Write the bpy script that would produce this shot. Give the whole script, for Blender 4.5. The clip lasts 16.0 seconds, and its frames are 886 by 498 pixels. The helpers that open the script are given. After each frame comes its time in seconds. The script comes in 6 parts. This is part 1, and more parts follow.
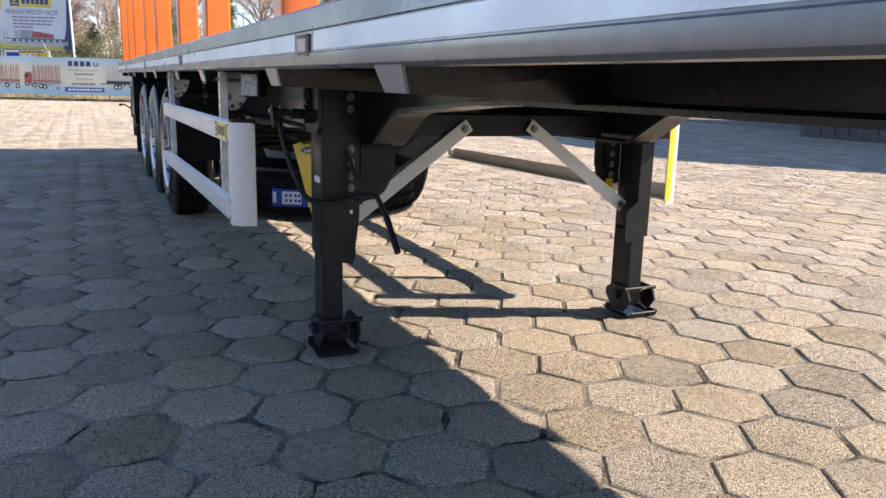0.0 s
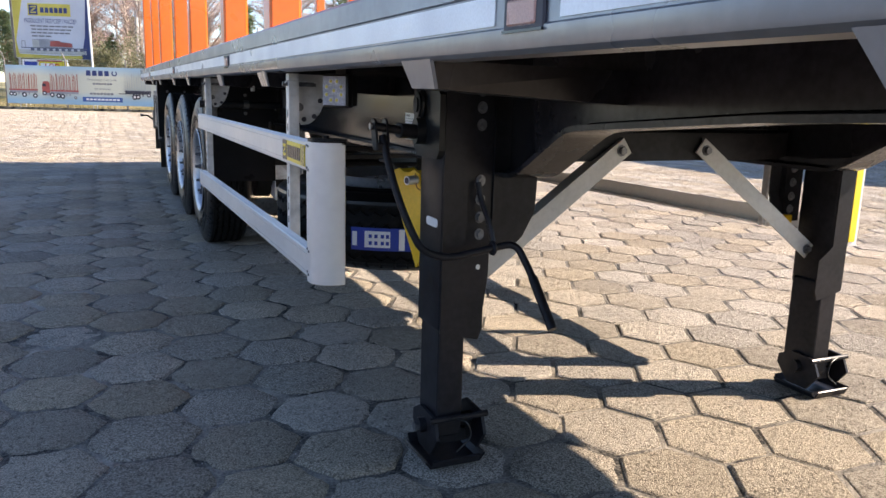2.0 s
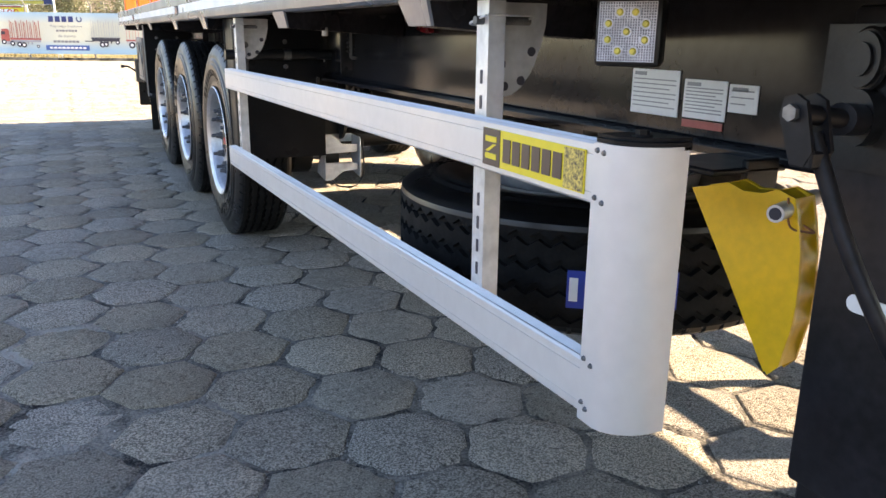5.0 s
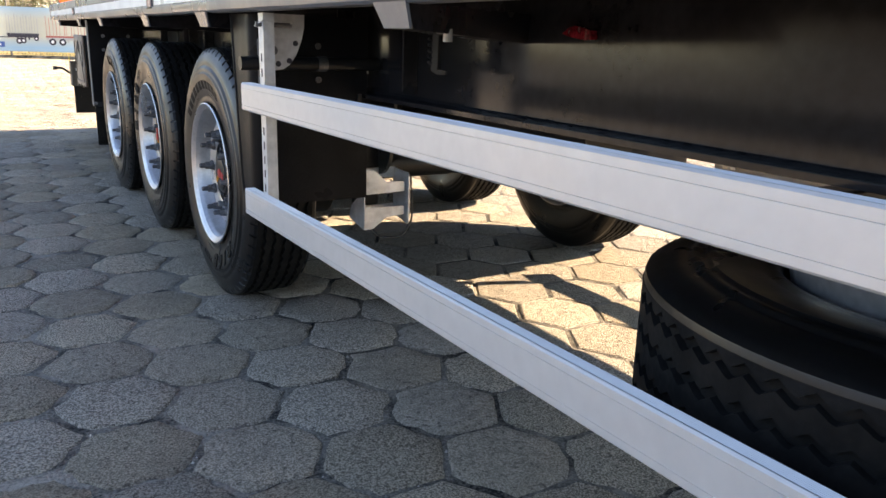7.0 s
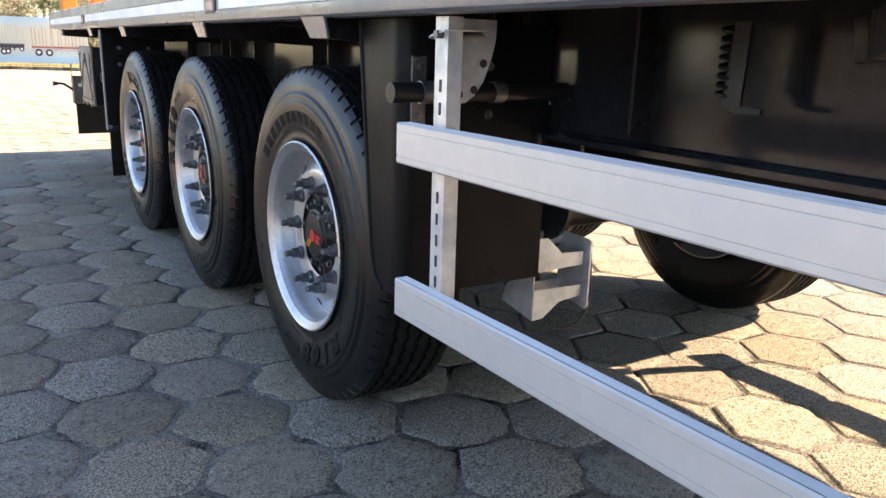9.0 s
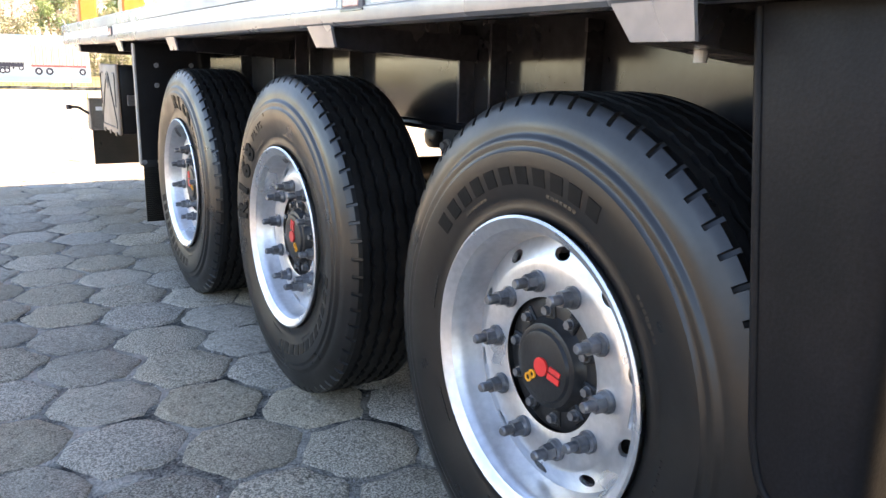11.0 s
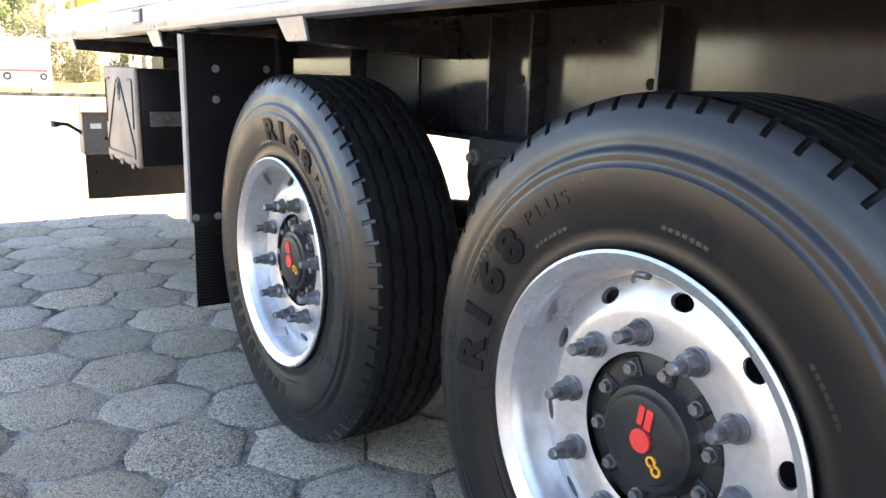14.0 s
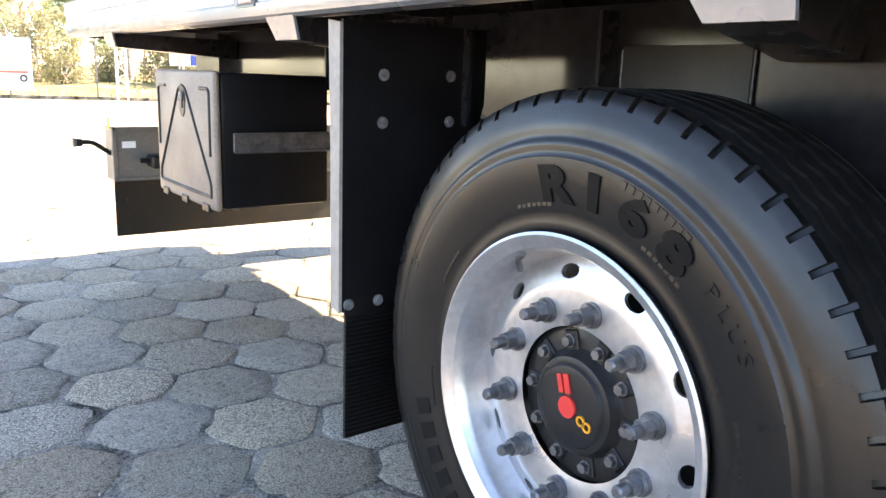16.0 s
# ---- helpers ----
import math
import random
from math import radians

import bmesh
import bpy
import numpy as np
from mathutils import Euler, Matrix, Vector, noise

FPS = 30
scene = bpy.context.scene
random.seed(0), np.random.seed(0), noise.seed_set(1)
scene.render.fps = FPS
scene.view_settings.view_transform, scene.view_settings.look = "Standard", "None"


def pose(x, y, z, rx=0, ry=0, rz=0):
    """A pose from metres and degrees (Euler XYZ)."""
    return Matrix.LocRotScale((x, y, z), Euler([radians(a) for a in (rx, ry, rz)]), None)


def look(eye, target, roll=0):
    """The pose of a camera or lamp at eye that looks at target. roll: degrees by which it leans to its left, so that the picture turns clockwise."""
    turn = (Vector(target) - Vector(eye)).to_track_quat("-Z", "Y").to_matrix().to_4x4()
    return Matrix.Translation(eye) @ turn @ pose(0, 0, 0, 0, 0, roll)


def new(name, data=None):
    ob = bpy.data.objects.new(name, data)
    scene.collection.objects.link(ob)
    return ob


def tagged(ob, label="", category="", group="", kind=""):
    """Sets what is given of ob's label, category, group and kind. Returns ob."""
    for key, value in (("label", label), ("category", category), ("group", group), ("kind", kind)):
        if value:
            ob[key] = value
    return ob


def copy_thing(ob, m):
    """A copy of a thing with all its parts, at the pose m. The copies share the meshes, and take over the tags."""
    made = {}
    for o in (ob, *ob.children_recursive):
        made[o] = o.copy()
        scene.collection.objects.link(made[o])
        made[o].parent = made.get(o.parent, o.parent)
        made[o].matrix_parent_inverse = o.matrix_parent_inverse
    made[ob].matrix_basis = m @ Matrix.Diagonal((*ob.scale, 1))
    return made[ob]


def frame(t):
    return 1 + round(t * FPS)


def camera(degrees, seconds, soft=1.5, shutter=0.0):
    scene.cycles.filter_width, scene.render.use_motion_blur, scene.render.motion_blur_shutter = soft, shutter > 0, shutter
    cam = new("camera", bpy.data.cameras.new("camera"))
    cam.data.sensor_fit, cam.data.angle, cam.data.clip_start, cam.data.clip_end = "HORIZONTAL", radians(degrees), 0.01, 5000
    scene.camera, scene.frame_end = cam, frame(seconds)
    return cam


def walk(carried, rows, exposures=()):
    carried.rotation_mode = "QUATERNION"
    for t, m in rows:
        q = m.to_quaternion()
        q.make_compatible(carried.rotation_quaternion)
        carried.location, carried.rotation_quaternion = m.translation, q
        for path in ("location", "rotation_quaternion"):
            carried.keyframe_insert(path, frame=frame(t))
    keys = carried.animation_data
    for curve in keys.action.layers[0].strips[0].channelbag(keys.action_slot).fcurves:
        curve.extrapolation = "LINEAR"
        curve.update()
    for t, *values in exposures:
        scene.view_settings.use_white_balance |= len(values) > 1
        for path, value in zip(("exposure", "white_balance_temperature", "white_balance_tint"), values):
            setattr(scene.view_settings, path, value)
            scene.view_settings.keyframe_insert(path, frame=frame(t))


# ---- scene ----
cam = camera(60.0, 16.0)
PATH = [
    (0, (0.045, 0.513, 1.152), (0.873, 2.284, 0.729), 1.51),
    (0.5, (0.056, 0.763, 1.154), (0.882, 2.535, 0.731), 1.49),
    (1, (0.003, 1.019, 1.16), (0.82, 2.796, 0.742), 1.54),
    (1.5, (-0.003, 1.275, 1.14), (0.802, 3.061, 0.734), 1.61),
    (2, (0.023, 1.533, 1.123), (0.822, 3.323, 0.726), 1.63),
    (2.5, (0.022, 1.74, 1.111), (0.822, 3.531, 0.72), 1.6),
    (3, (-0.0, 1.973, 1.128), (0.805, 3.761, 0.732), 1.57),
    (3.5, (0.004, 2.211, 1.113), (0.816, 3.992, 0.7), 1.47),
    (4, (-0.002, 2.458, 1.111), (0.823, 4.225, 0.668), 1.2),
    (4.5, (-0.043, 2.7, 1.096), (0.786, 4.452, 0.602), 0.89),
    (5, (-0.08, 2.942, 1.113), (0.762, 4.676, 0.577), 0.73),
    (5.2, (-0.073, 3.05, 1.115), (0.775, 4.776, 0.567), 0.63),
    (7.3, (-0.173, 4.251, 1.111), (0.838, 5.894, 0.585), 1.71),
    (7.5, (-0.165, 4.362, 1.109), (0.848, 6.004, 0.582), 1.65),
    (8, (-0.199, 4.657, 1.112), (0.816, 6.299, 0.591), 1.67),
    (8.2, (-0.21, 4.761, 1.113), (0.811, 6.402, 0.598), 1.71),
    (10.3, (-0.227, 5.9, 1.1), (0.818, 7.534, 0.614), 1.51),
    (10.5, (-0.226, 6.029, 1.091), (0.821, 7.664, 0.613), 1.47),
    (11, (-0.227, 6.317, 1.092), (0.821, 7.957, 0.629), 1.42),
    (11.5, (-0.259, 6.625, 1.075), (0.787, 8.266, 0.613), 1.33),
    (12, (-0.267, 6.9, 1.052), (0.788, 8.537, 0.599), 1.56),
    (12.5, (-0.244, 7.205, 1.045), (0.824, 8.834, 0.592), 1.57),
    (13, (-0.228, 7.468, 1.038), (0.861, 9.084, 0.588), 1.66),
    (13.5, (-0.209, 7.745, 1.077), (0.904, 9.347, 0.634), 1.75),
    (14, (-0.188, 8.001, 1.067), (0.94, 9.591, 0.622), 1.74),
    (14.5, (-0.168, 8.291, 1.075), (0.965, 9.878, 0.629), 1.72),
    (15, (-0.191, 8.584, 1.065), (0.947, 10.168, 0.618), 1.74),
    (15.5, (-0.219, 8.854, 1.075), (0.93, 10.429, 0.631), 1.73),
    (16, (-0.203, 9.185, 1.06), (0.97, 10.745, 0.624), 2.03),
]
EXPOSURES = [(0.0, 1.46, 6650), (2.0, 1.53, 6650), (3.5, 1.86, 6600), (4.5, 2.33, 7250), (5.0, 2.42, 7600), (7.5, 2.15, 7900), (8.0, 2.13, 7750),
             (10.5, 3.09, 7800), (11.5, 3.48, 8200), (12.5, 3.58, 8250), (13.5, 3.53, 8250), (15.0, 3.70, 8150), (16.0, 3.60, 8150)]
walk(cam, [(t, look(eye, target, roll)) for t, eye, target, roll in PATH], [(t, e, k, 17) for t, e, k in EXPOSURES])

# ---- world, sun ----
SUN_DX, SUN_DY = -1.46, 0.56          # run of a shadow for one metre of height
elev = math.atan(1.0 / math.hypot(SUN_DX, SUN_DY))
azim = math.atan2(-SUN_DX, -SUN_DY)
world = bpy.data.worlds.new("daylight")
scene.world = world
world.use_nodes = True
wn = world.node_tree
sky = wn.nodes.new("ShaderNodeTexSky")
sky.sky_type = "NISHITA"
sky.sun_disc = False
sky.sun_elevation = elev
sky.sun_rotation = azim
sky.air_density, sky.dust_density, sky.ozone_density = 1.0, 0.3, 3.0
sky.altitude = 1000
wn.links.new(sky.outputs[0], wn.nodes["Background"].inputs[0])
wn.nodes["Background"].inputs[1].default_value = 0.105
sun_data = bpy.data.lights.new("sun", "SUN")
sun_data.energy, sun_data.angle, sun_data.color = 4.2, radians(0.53), (1.0, 0.89, 0.72)
sun = new("sun", sun_data)
sun.matrix_world = look((-SUN_DX * 10, -SUN_DY * 10, 10), (0, 0, 0))


# ---- materials ----
def material(name, base, rough=0.5, metal=0.0, vary=0.12, fine=60.0, coarse=3.0, bump=0.1, second=None, spots=0.0, coat=0.0,
             per_object=0.0, rough_vary=0.12, bump_scale=None, island=False, bump_dist=0.002, spec=0.5, leaf=0.0):
    """Two scales of tone, broken gloss and fine relief."""
    m = bpy.data.materials.new(name)
    m.use_nodes = True
    t = m.node_tree
    n, l = t.nodes, t.links
    b = n["Principled BSDF"]
    geo = n.new("ShaderNodeNewGeometry")
    info = n.new("ShaderNodeObjectInfo")
    big, small = n.new("ShaderNodeTexNoise"), n.new("ShaderNodeTexNoise")
    for tex, sc, de in ((big, coarse, 4), (small, fine, 3)):
        tex.inputs["Scale"].default_value, tex.inputs["Detail"].default_value = sc, de
        l.new(geo.outputs["Position"], tex.inputs["Vector"])
    mix = n.new("ShaderNodeMix")
    mix.data_type = "RGBA"
    c2 = second or tuple(c * (1 - 2.2 * vary) for c in base)
    c1 = tuple(min(1, c * (1 + vary)) for c in base)
    mix.inputs["A"].default_value, mix.inputs["B"].default_value = (*c1, 1), (*c2, 1)
    ramp = n.new("ShaderNodeMapRange")
    ramp.inputs["From Min"].default_value, ramp.inputs["From Max"].default_value = 0.32, 0.68
    l.new(big.outputs["Fac"], ramp.inputs["Value"])
    add = n.new("ShaderNodeMath")
    add.operation = "MULTIPLY_ADD"
    add.use_clamp = True
    grain = n.new("ShaderNodeMath")
    grain.operation = "SUBTRACT"
    l.new(small.outputs["Fac"], grain.inputs[0])
    grain.inputs[1].default_value = 0.5
    l.new(grain.outputs[0], add.inputs[0])
    add.inputs[1].default_value = 1.6
    l.new(ramp.outputs[0], add.inputs[2])
    l.new(add.outputs[0], mix.inputs["Factor"])
    col = mix.outputs["Result"]
    if per_object or island:
        val = n.new("ShaderNodeHueSaturation")
        mr = n.new("ShaderNodeMapRange")
        l.new(geo.outputs["Random Per Island"] if island else info.outputs["Random"], mr.inputs["Value"])
        mr.inputs["To Min"].default_value, mr.inputs["To Max"].default_value = 1 - (per_object or 0.1), 1 + (per_object or 0.1)
        l.new(mr.outputs[0], val.inputs["Value"])
        l.new(col, val.inputs["Color"])
        col = val.outputs[0]
    if spots:
        vor = n.new("ShaderNodeTexNoise")
        vor.inputs["Scale"].default_value, vor.inputs["Detail"].default_value = fine * 2.3, 2
        l.new(geo.outputs["Position"], vor.inputs["Vector"])
        sp = n.new("ShaderNodeMapRange")
        sp.inputs["From Min"].default_value, sp.inputs["From Max"].default_value = 0.60, 0.72
        sp.inputs["To Max"].default_value = spots
        l.new(vor.outputs["Fac"], sp.inputs["Value"])
        mx = n.new("ShaderNodeMix")
        mx.data_type = "RGBA"
        l.new(sp.outputs[0], mx.inputs["Factor"])
        l.new(col, mx.inputs["A"])
        mx.inputs["B"].default_value = (*(c * 0.3 for c in base), 1)
        col = mx.outputs["Result"]
    l.new(col, b.inputs["Base Color"])
    rr = n.new("ShaderNodeMapRange")
    l.new(big.outputs["Fac"], rr.inputs["Value"])
    rr.inputs["From Min"].default_value, rr.inputs["From Max"].default_value = 0.3, 0.7
    rr.inputs["To Min"].default_value, rr.inputs["To Max"].default_value = max(0.03, rough - rough_vary), min(1, rough + rough_vary)
    l.new(rr.outputs[0], b.inputs["Roughness"])
    b.inputs["Metallic"].default_value = metal
    b.inputs["Specular IOR Level"].default_value = spec
    if coat:
        b.inputs["Coat Weight"].default_value, b.inputs["Coat Roughness"].default_value = coat, 0.12
    if bump:
        bp = n.new("ShaderNodeBump")
        bp.inputs["Strength"].default_value, bp.inputs["Distance"].default_value = bump, bump_dist
        src = small
        if bump_scale:
            src = n.new("ShaderNodeTexNoise")
            src.inputs["Scale"].default_value, src.inputs["Detail"].default_value = bump_scale, 3
            l.new(geo.outputs["Position"], src.inputs["Vector"])
        l.new(src.outputs["Fac"], bp.inputs["Height"])
        l.new(bp.outputs[0], b.inputs["Normal"])
    if leaf:
        # thin leaves let part of the light through
        tl, mxs = n.new("ShaderNodeBsdfTranslucent"), n.new("ShaderNodeMixShader")
        l.new(col, tl.inputs["Color"])
        mxs.inputs[0].default_value = leaf
        l.new(b.outputs[0], mxs.inputs[1])
        l.new(tl.outputs[0], mxs.inputs[2])
        l.new(mxs.outputs[0], n["Material Output"].inputs["Surface"])
    return m


def paver_material(name, island):
    """Worn exposed-aggregate concrete: speckle, pits, stains, and a tone and coarseness of its own for each piece."""
    m = bpy.data.materials.new(name)
    m.use_nodes = True
    n, l = m.node_tree.nodes, m.node_tree.links
    b = n["Principled BSDF"]
    geo, info = n.new("ShaderNodeNewGeometry"), n.new("ShaderNodeObjectInfo")
    rnd = geo.outputs["Random Per Island"] if island else info.outputs["Random"]

    def noise(scale, detail, rough=0.6):
        t = n.new("ShaderNodeTexNoise")
        t.inputs["Scale"].default_value, t.inputs["Detail"].default_value, t.inputs["Roughness"].default_value = scale, detail, rough
        l.new(geo.outputs["Position"], t.inputs["Vector"])
        return t.outputs["Fac"]

    def span(v, a, c, lo=0.0, hi=1.0):
        t = n.new("ShaderNodeMapRange")
        for k, x in (("From Min", a), ("From Max", c), ("To Min", lo), ("To Max", hi)):
            t.inputs[k].default_value = x
        l.new(v, t.inputs["Value"])
        return t.outputs[0]

    def math2(op, a, c):
        t = n.new("ShaderNodeMath")
        t.operation = op
        for i, v in enumerate((a, c)):
            if isinstance(v, float):
                t.inputs[i].default_value = v
            else:
                l.new(v, t.inputs[i])
        return t.outputs[0]

    def blend(f, a, c):
        t = n.new("ShaderNodeMix")
        t.data_type = "RGBA"
        l.new(f, t.inputs["Factor"])
        for k, v in (("A", a), ("B", c)):
            if isinstance(v, tuple):
                t.inputs[k].default_value = (*v, 1)
            else:
                l.new(v, t.inputs[k])
        return t.outputs["Result"]

    speck, pit, blot, stain = noise(165, 5, 0.7), noise(60, 4), noise(26, 5, 0.7), noise(2.6, 4)
    coarse = math2("FRACT", math2("MULTIPLY", rnd, 7.31), 0.0)
    s = span(speck, 0.44, 0.565)
    col = blend(s, (0.200, 0.168, 0.130), (0.780, 0.675, 0.530))
    col = blend(math2("MULTIPLY", span(coarse, 0.0, 1.0, 0.05, 0.55), 1.0), col, blend(span(blot, 0.35, 0.65), (0.275, 0.232, 0.176), (0.590, 0.508, 0.392)))
    pits = span(pit, 0.58, 0.64)
    col = blend(math2("MULTIPLY", pits, 0.62), col, (0.085, 0.075, 0.062))
    col = blend(span(stain, 0.50, 0.75, 0.0, 0.38), col, (0.20, 0.172, 0.138))
    hsv = n.new("ShaderNodeHueSaturation")
    l.new(span(rnd, 0.0, 1.0, 0.82, 1.16), hsv.inputs["Value"])
    l.new(span(math2("FRACT", math2("MULTIPLY", rnd, 3.77), 0.0), 0.0, 1.0, 0.75, 1.15), hsv.inputs["Saturation"])
    l.new(col, hsv.inputs["Color"])
    l.new(hsv.outputs[0], b.inputs["Base Color"])
    b.inputs["Roughness"].default_value = 0.9
    b.inputs["Specular IOR Level"].default_value = 0.12
    h = math2("SUBTRACT", math2("ADD", math2("MULTIPLY", speck, 0.9), math2("MULTIPLY", blot, 0.9)), math2("MULTIPLY", pits, 0.35))
    bp = n.new("ShaderNodeBump")
    bp.inputs["Strength"].default_value, bp.inputs["Distance"].default_value = 1.0, 0.019
    l.new(h, bp.inputs["Height"])
    l.new(bp.outputs[0], b.inputs["Normal"])
    return m


M_PAVER = paver_material("paver_concrete", False)
M_PAVER_FAR = paver_material("paver_concrete_far", True)
M_PEBBLE = material("grey_pebble", (0.36, 0.33, 0.29), 0.9, vary=0.25, fine=200, coarse=20, bump=0.2, island=True, per_object=0.4)
M_JOINT = material("joint_sand", (0.25, 0.22, 0.178), 0.95, vary=0.45, fine=110, coarse=5, bump=1.0, spots=0.6, bump_dist=0.01)
M_GRASS = material("dry_grass_ground", (0.26, 0.21, 0.10), 0.95, vary=0.3, fine=20, coarse=0.7, bump=0.6, second=(0.12, 0.13, 0.045))
M_BLACK = material("black_gloss_paint", (0.020, 0.020, 0.023), 0.15, vary=0.2, fine=30, coarse=2.5, bump=0.05, bump_scale=14, coat=0.04, rough_vary=0.05, spec=0.32)
M_BLACK_DULL = material("black_satin_paint", (0.026, 0.0245, 0.029), 0.26, vary=0.25, fine=50, coarse=5, bump=0.06, rough_vary=0.06, spec=0.28)
M_BLACK_LEG = material("black_leg_paint", (0.016, 0.0152, 0.018), 0.40, vary=0.25, fine=50, coarse=5, bump=0.08, spec=0.22)
M_BLACK_MATT = material("black_powder_coat", (0.013, 0.013, 0.014), 0.40, vary=0.2, fine=120, coarse=5, bump=0.15, spec=0.3)
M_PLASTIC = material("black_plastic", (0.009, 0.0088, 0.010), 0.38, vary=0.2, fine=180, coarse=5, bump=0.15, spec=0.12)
M_RUBBER = material("tyre_rubber", (0.0065, 0.0062, 0.0062), 0.34, vary=0.25, fine=70, coarse=7, bump=0.10, rough_vary=0.09, spec=0.42)
M_TREAD = material("tread_rubber", (0.0055, 0.0053, 0.0053), 0.8, vary=0.3, fine=90, coarse=9, bump=0.45, spec=0.22)
M_LETTER = material("raised_rubber", (0.0045, 0.0045, 0.0045), 0.6, vary=0.15, fine=140, coarse=12, bump=0.2, spec=0.14)
M_RAIL = material("side_rail_grey", (0.24, 0.252, 0.275), 0.30, metal=0.5, vary=0.07, fine=40, coarse=2.2, bump=0.05)
M_TAPE = material("silver_reflex_tape", (0.78, 0.80, 0.84), 0.38, metal=0.25, vary=0.05, fine=200, coarse=4, bump=0.1)
M_ALU = material("anodised_aluminium", (0.68, 0.655, 0.635), 0.42, metal=0.35, vary=0.03, fine=30, coarse=1.5, bump=0.02)
M_ZINC = material("galvanised_steel", (0.68, 0.685, 0.69), 0.42, metal=0.45, vary=0.10, fine=45, coarse=11, bump=0.08)
M_RIM = material("silver_wheel_paint", (0.55, 0.55, 0.56), 0.34, metal=0.82, vary=0.08, fine=60, coarse=6, bump=0.06)
M_NUT = material("dull_zinc_nut", (0.18, 0.18, 0.187), 0.42, metal=0.75, vary=0.18, fine=90, coarse=20, bump=0.15)
M_BOLT = material("pale_zinc_bolt", (0.20, 0.20, 0.21), 0.40, metal=0.3, vary=0.2, fine=90, coarse=20, bump=0.15)
M_HUB = material("dusty_black_hub", (0.008, 0.008, 0.0085), 0.42, vary=0.4, fine=110, coarse=18, bump=0.3, second=(0.017, 0.0165, 0.016), spec=0.3)
M_RED = material("red_print", (0.62, 0.03, 0.025), 0.45, vary=0.05, bump=0)
M_AMBER = material("amber_print", (0.75, 0.30, 0.02), 0.45, vary=0.05, bump=0)
M_YELLOW = material("yellow_plastic", (0.82, 0.475, 0.012), 0.42, vary=0.06, fine=60, coarse=8, bump=0.15)
M_YELLOW_PRINT = material("yellow_foil", (0.80, 0.62, 0.03), 0.4, vary=0.03, bump=0)
M_BROWN = material("dark_brown_print", (0.085, 0.055, 0.045), 0.4, vary=0.05, bump=0)
M_ORANGE = material("orange_stake_paint", (0.86, 0.155, 0.008), 0.32, vary=0.05, fine=40, coarse=2, bump=0.05, coat=0.3)
M_GREYBAR = material("light_grey_paint", (0.50, 0.49, 0.47), 0.42, metal=0.1, vary=0.06, fine=60, coarse=5, bump=0.08)
M_WHITE = material("white_foil", (0.80, 0.80, 0.79), 0.4, vary=0.03, bump=0)
M_GREYINK = material("grey_ink", (0.30, 0.30, 0.31), 0.5, vary=0.05, bump=0)
M_DARKINK = material("dark_ink", (0.035, 0.035, 0.05), 0.5, vary=0.05, bump=0)
M_BLUE = material("blue_label", (0.015, 0.045, 0.33), 0.35, vary=0.05, bump=0)
M_PINK = material("pale_reflector", (0.62, 0.36, 0.30), 0.25, vary=0.1, fine=300, bump=0.3)
M_GLASSY = material("lamp_diffuser", (0.16, 0.16, 0.19), 0.22, metal=0.3, vary=0.2, fine=260, coarse=40, bump=0.2)
M_RIDGE = material("clear_lens_ridge", (0.62, 0.62, 0.68), 0.2, vary=0.15, fine=300, coarse=40, bump=0.1)
M_LED = material("led_yellow", (0.78, 0.64, 0.10), 0.3, vary=0.1, bump=0)
M_FLAPLIP = material("grey_brown_flap_edge", (0.30, 0.272, 0.245), 0.55, vary=0.1, bump=0.1)
M_COPPER = material("copper_wire", (0.45, 0.20, 0.10), 0.4, metal=0.7, vary=0.1, bump=0)
M_HANGER = material("dark_grey_cast_paint", (0.03, 0.032, 0.033), 0.28, vary=0.2, fine=60, coarse=6, bump=0.15)
# grey base stands in for reflections on the beam face; pivot bolts share it
M_UNDERRUN = material("beam_paint_grey_sheen", (0.13, 0.122, 0.11), 0.4, vary=0.12, fine=70, coarse=5, bump=0.1)
M_HALL = material("dark_hall_cladding", (0.075, 0.07, 0.066), 0.6, vary=0.2, fine=8, coarse=0.6, bump=0.1)
M_POST = material("pale_post_paint", (0.55, 0.55, 0.54), 0.5, vary=0.08, bump=0.1)
M_FENCEPOST = material("weathered_post_paint", (0.20, 0.18, 0.16), 0.6, vary=0.15, bump=0.1)
M_GREENPOST = material("dark_green_mesh_paint", (0.035, 0.075, 0.05), 0.5, vary=0.1, bump=0.1)
M_BANNER = material("pale_banner_cloth", (0.62, 0.62, 0.50), 0.6, vary=0.05, fine=40, coarse=0.5, bump=0.05)
bn, bl = M_BANNER.node_tree.nodes, M_BANNER.node_tree.links            # printed sky-blue bands above and below
bsep, bramp, bmix = bn.new("ShaderNodeSeparateXYZ"), bn.new("ShaderNodeValToRGB"), bn.new("ShaderNodeMix")
bmix.data_type = "RGBA"
bmap = bn.new("ShaderNodeMapRange")
bmap.inputs["From Min"].default_value, bmap.inputs["From Max"].default_value = 0.24, 1.79
bl.new(bn.new("ShaderNodeNewGeometry").outputs["Position"], bsep.inputs[0])
bl.new(bsep.outputs["Z"], bmap.inputs["Value"])
bl.new(bmap.outputs[0], bramp.inputs[0])
bramp.color_ramp.elements[0].position, bramp.color_ramp.elements[0].color = 0.10, (1, 1, 1, 1)
bramp.color_ramp.elements[1].position, bramp.color_ramp.elements[1].color = 0.98, (0.9, 0.9, 0.9, 1)
for q, v in ((0.34, 0.0), (0.74, 0.0)):
    bramp.color_ramp.elements.new(q).color = (v, v, v, 1)
bl.new(bramp.outputs[0], bmix.inputs["Factor"])
bl.new(bn["Principled BSDF"].inputs["Base Color"].links[0].from_socket, bmix.inputs["A"])
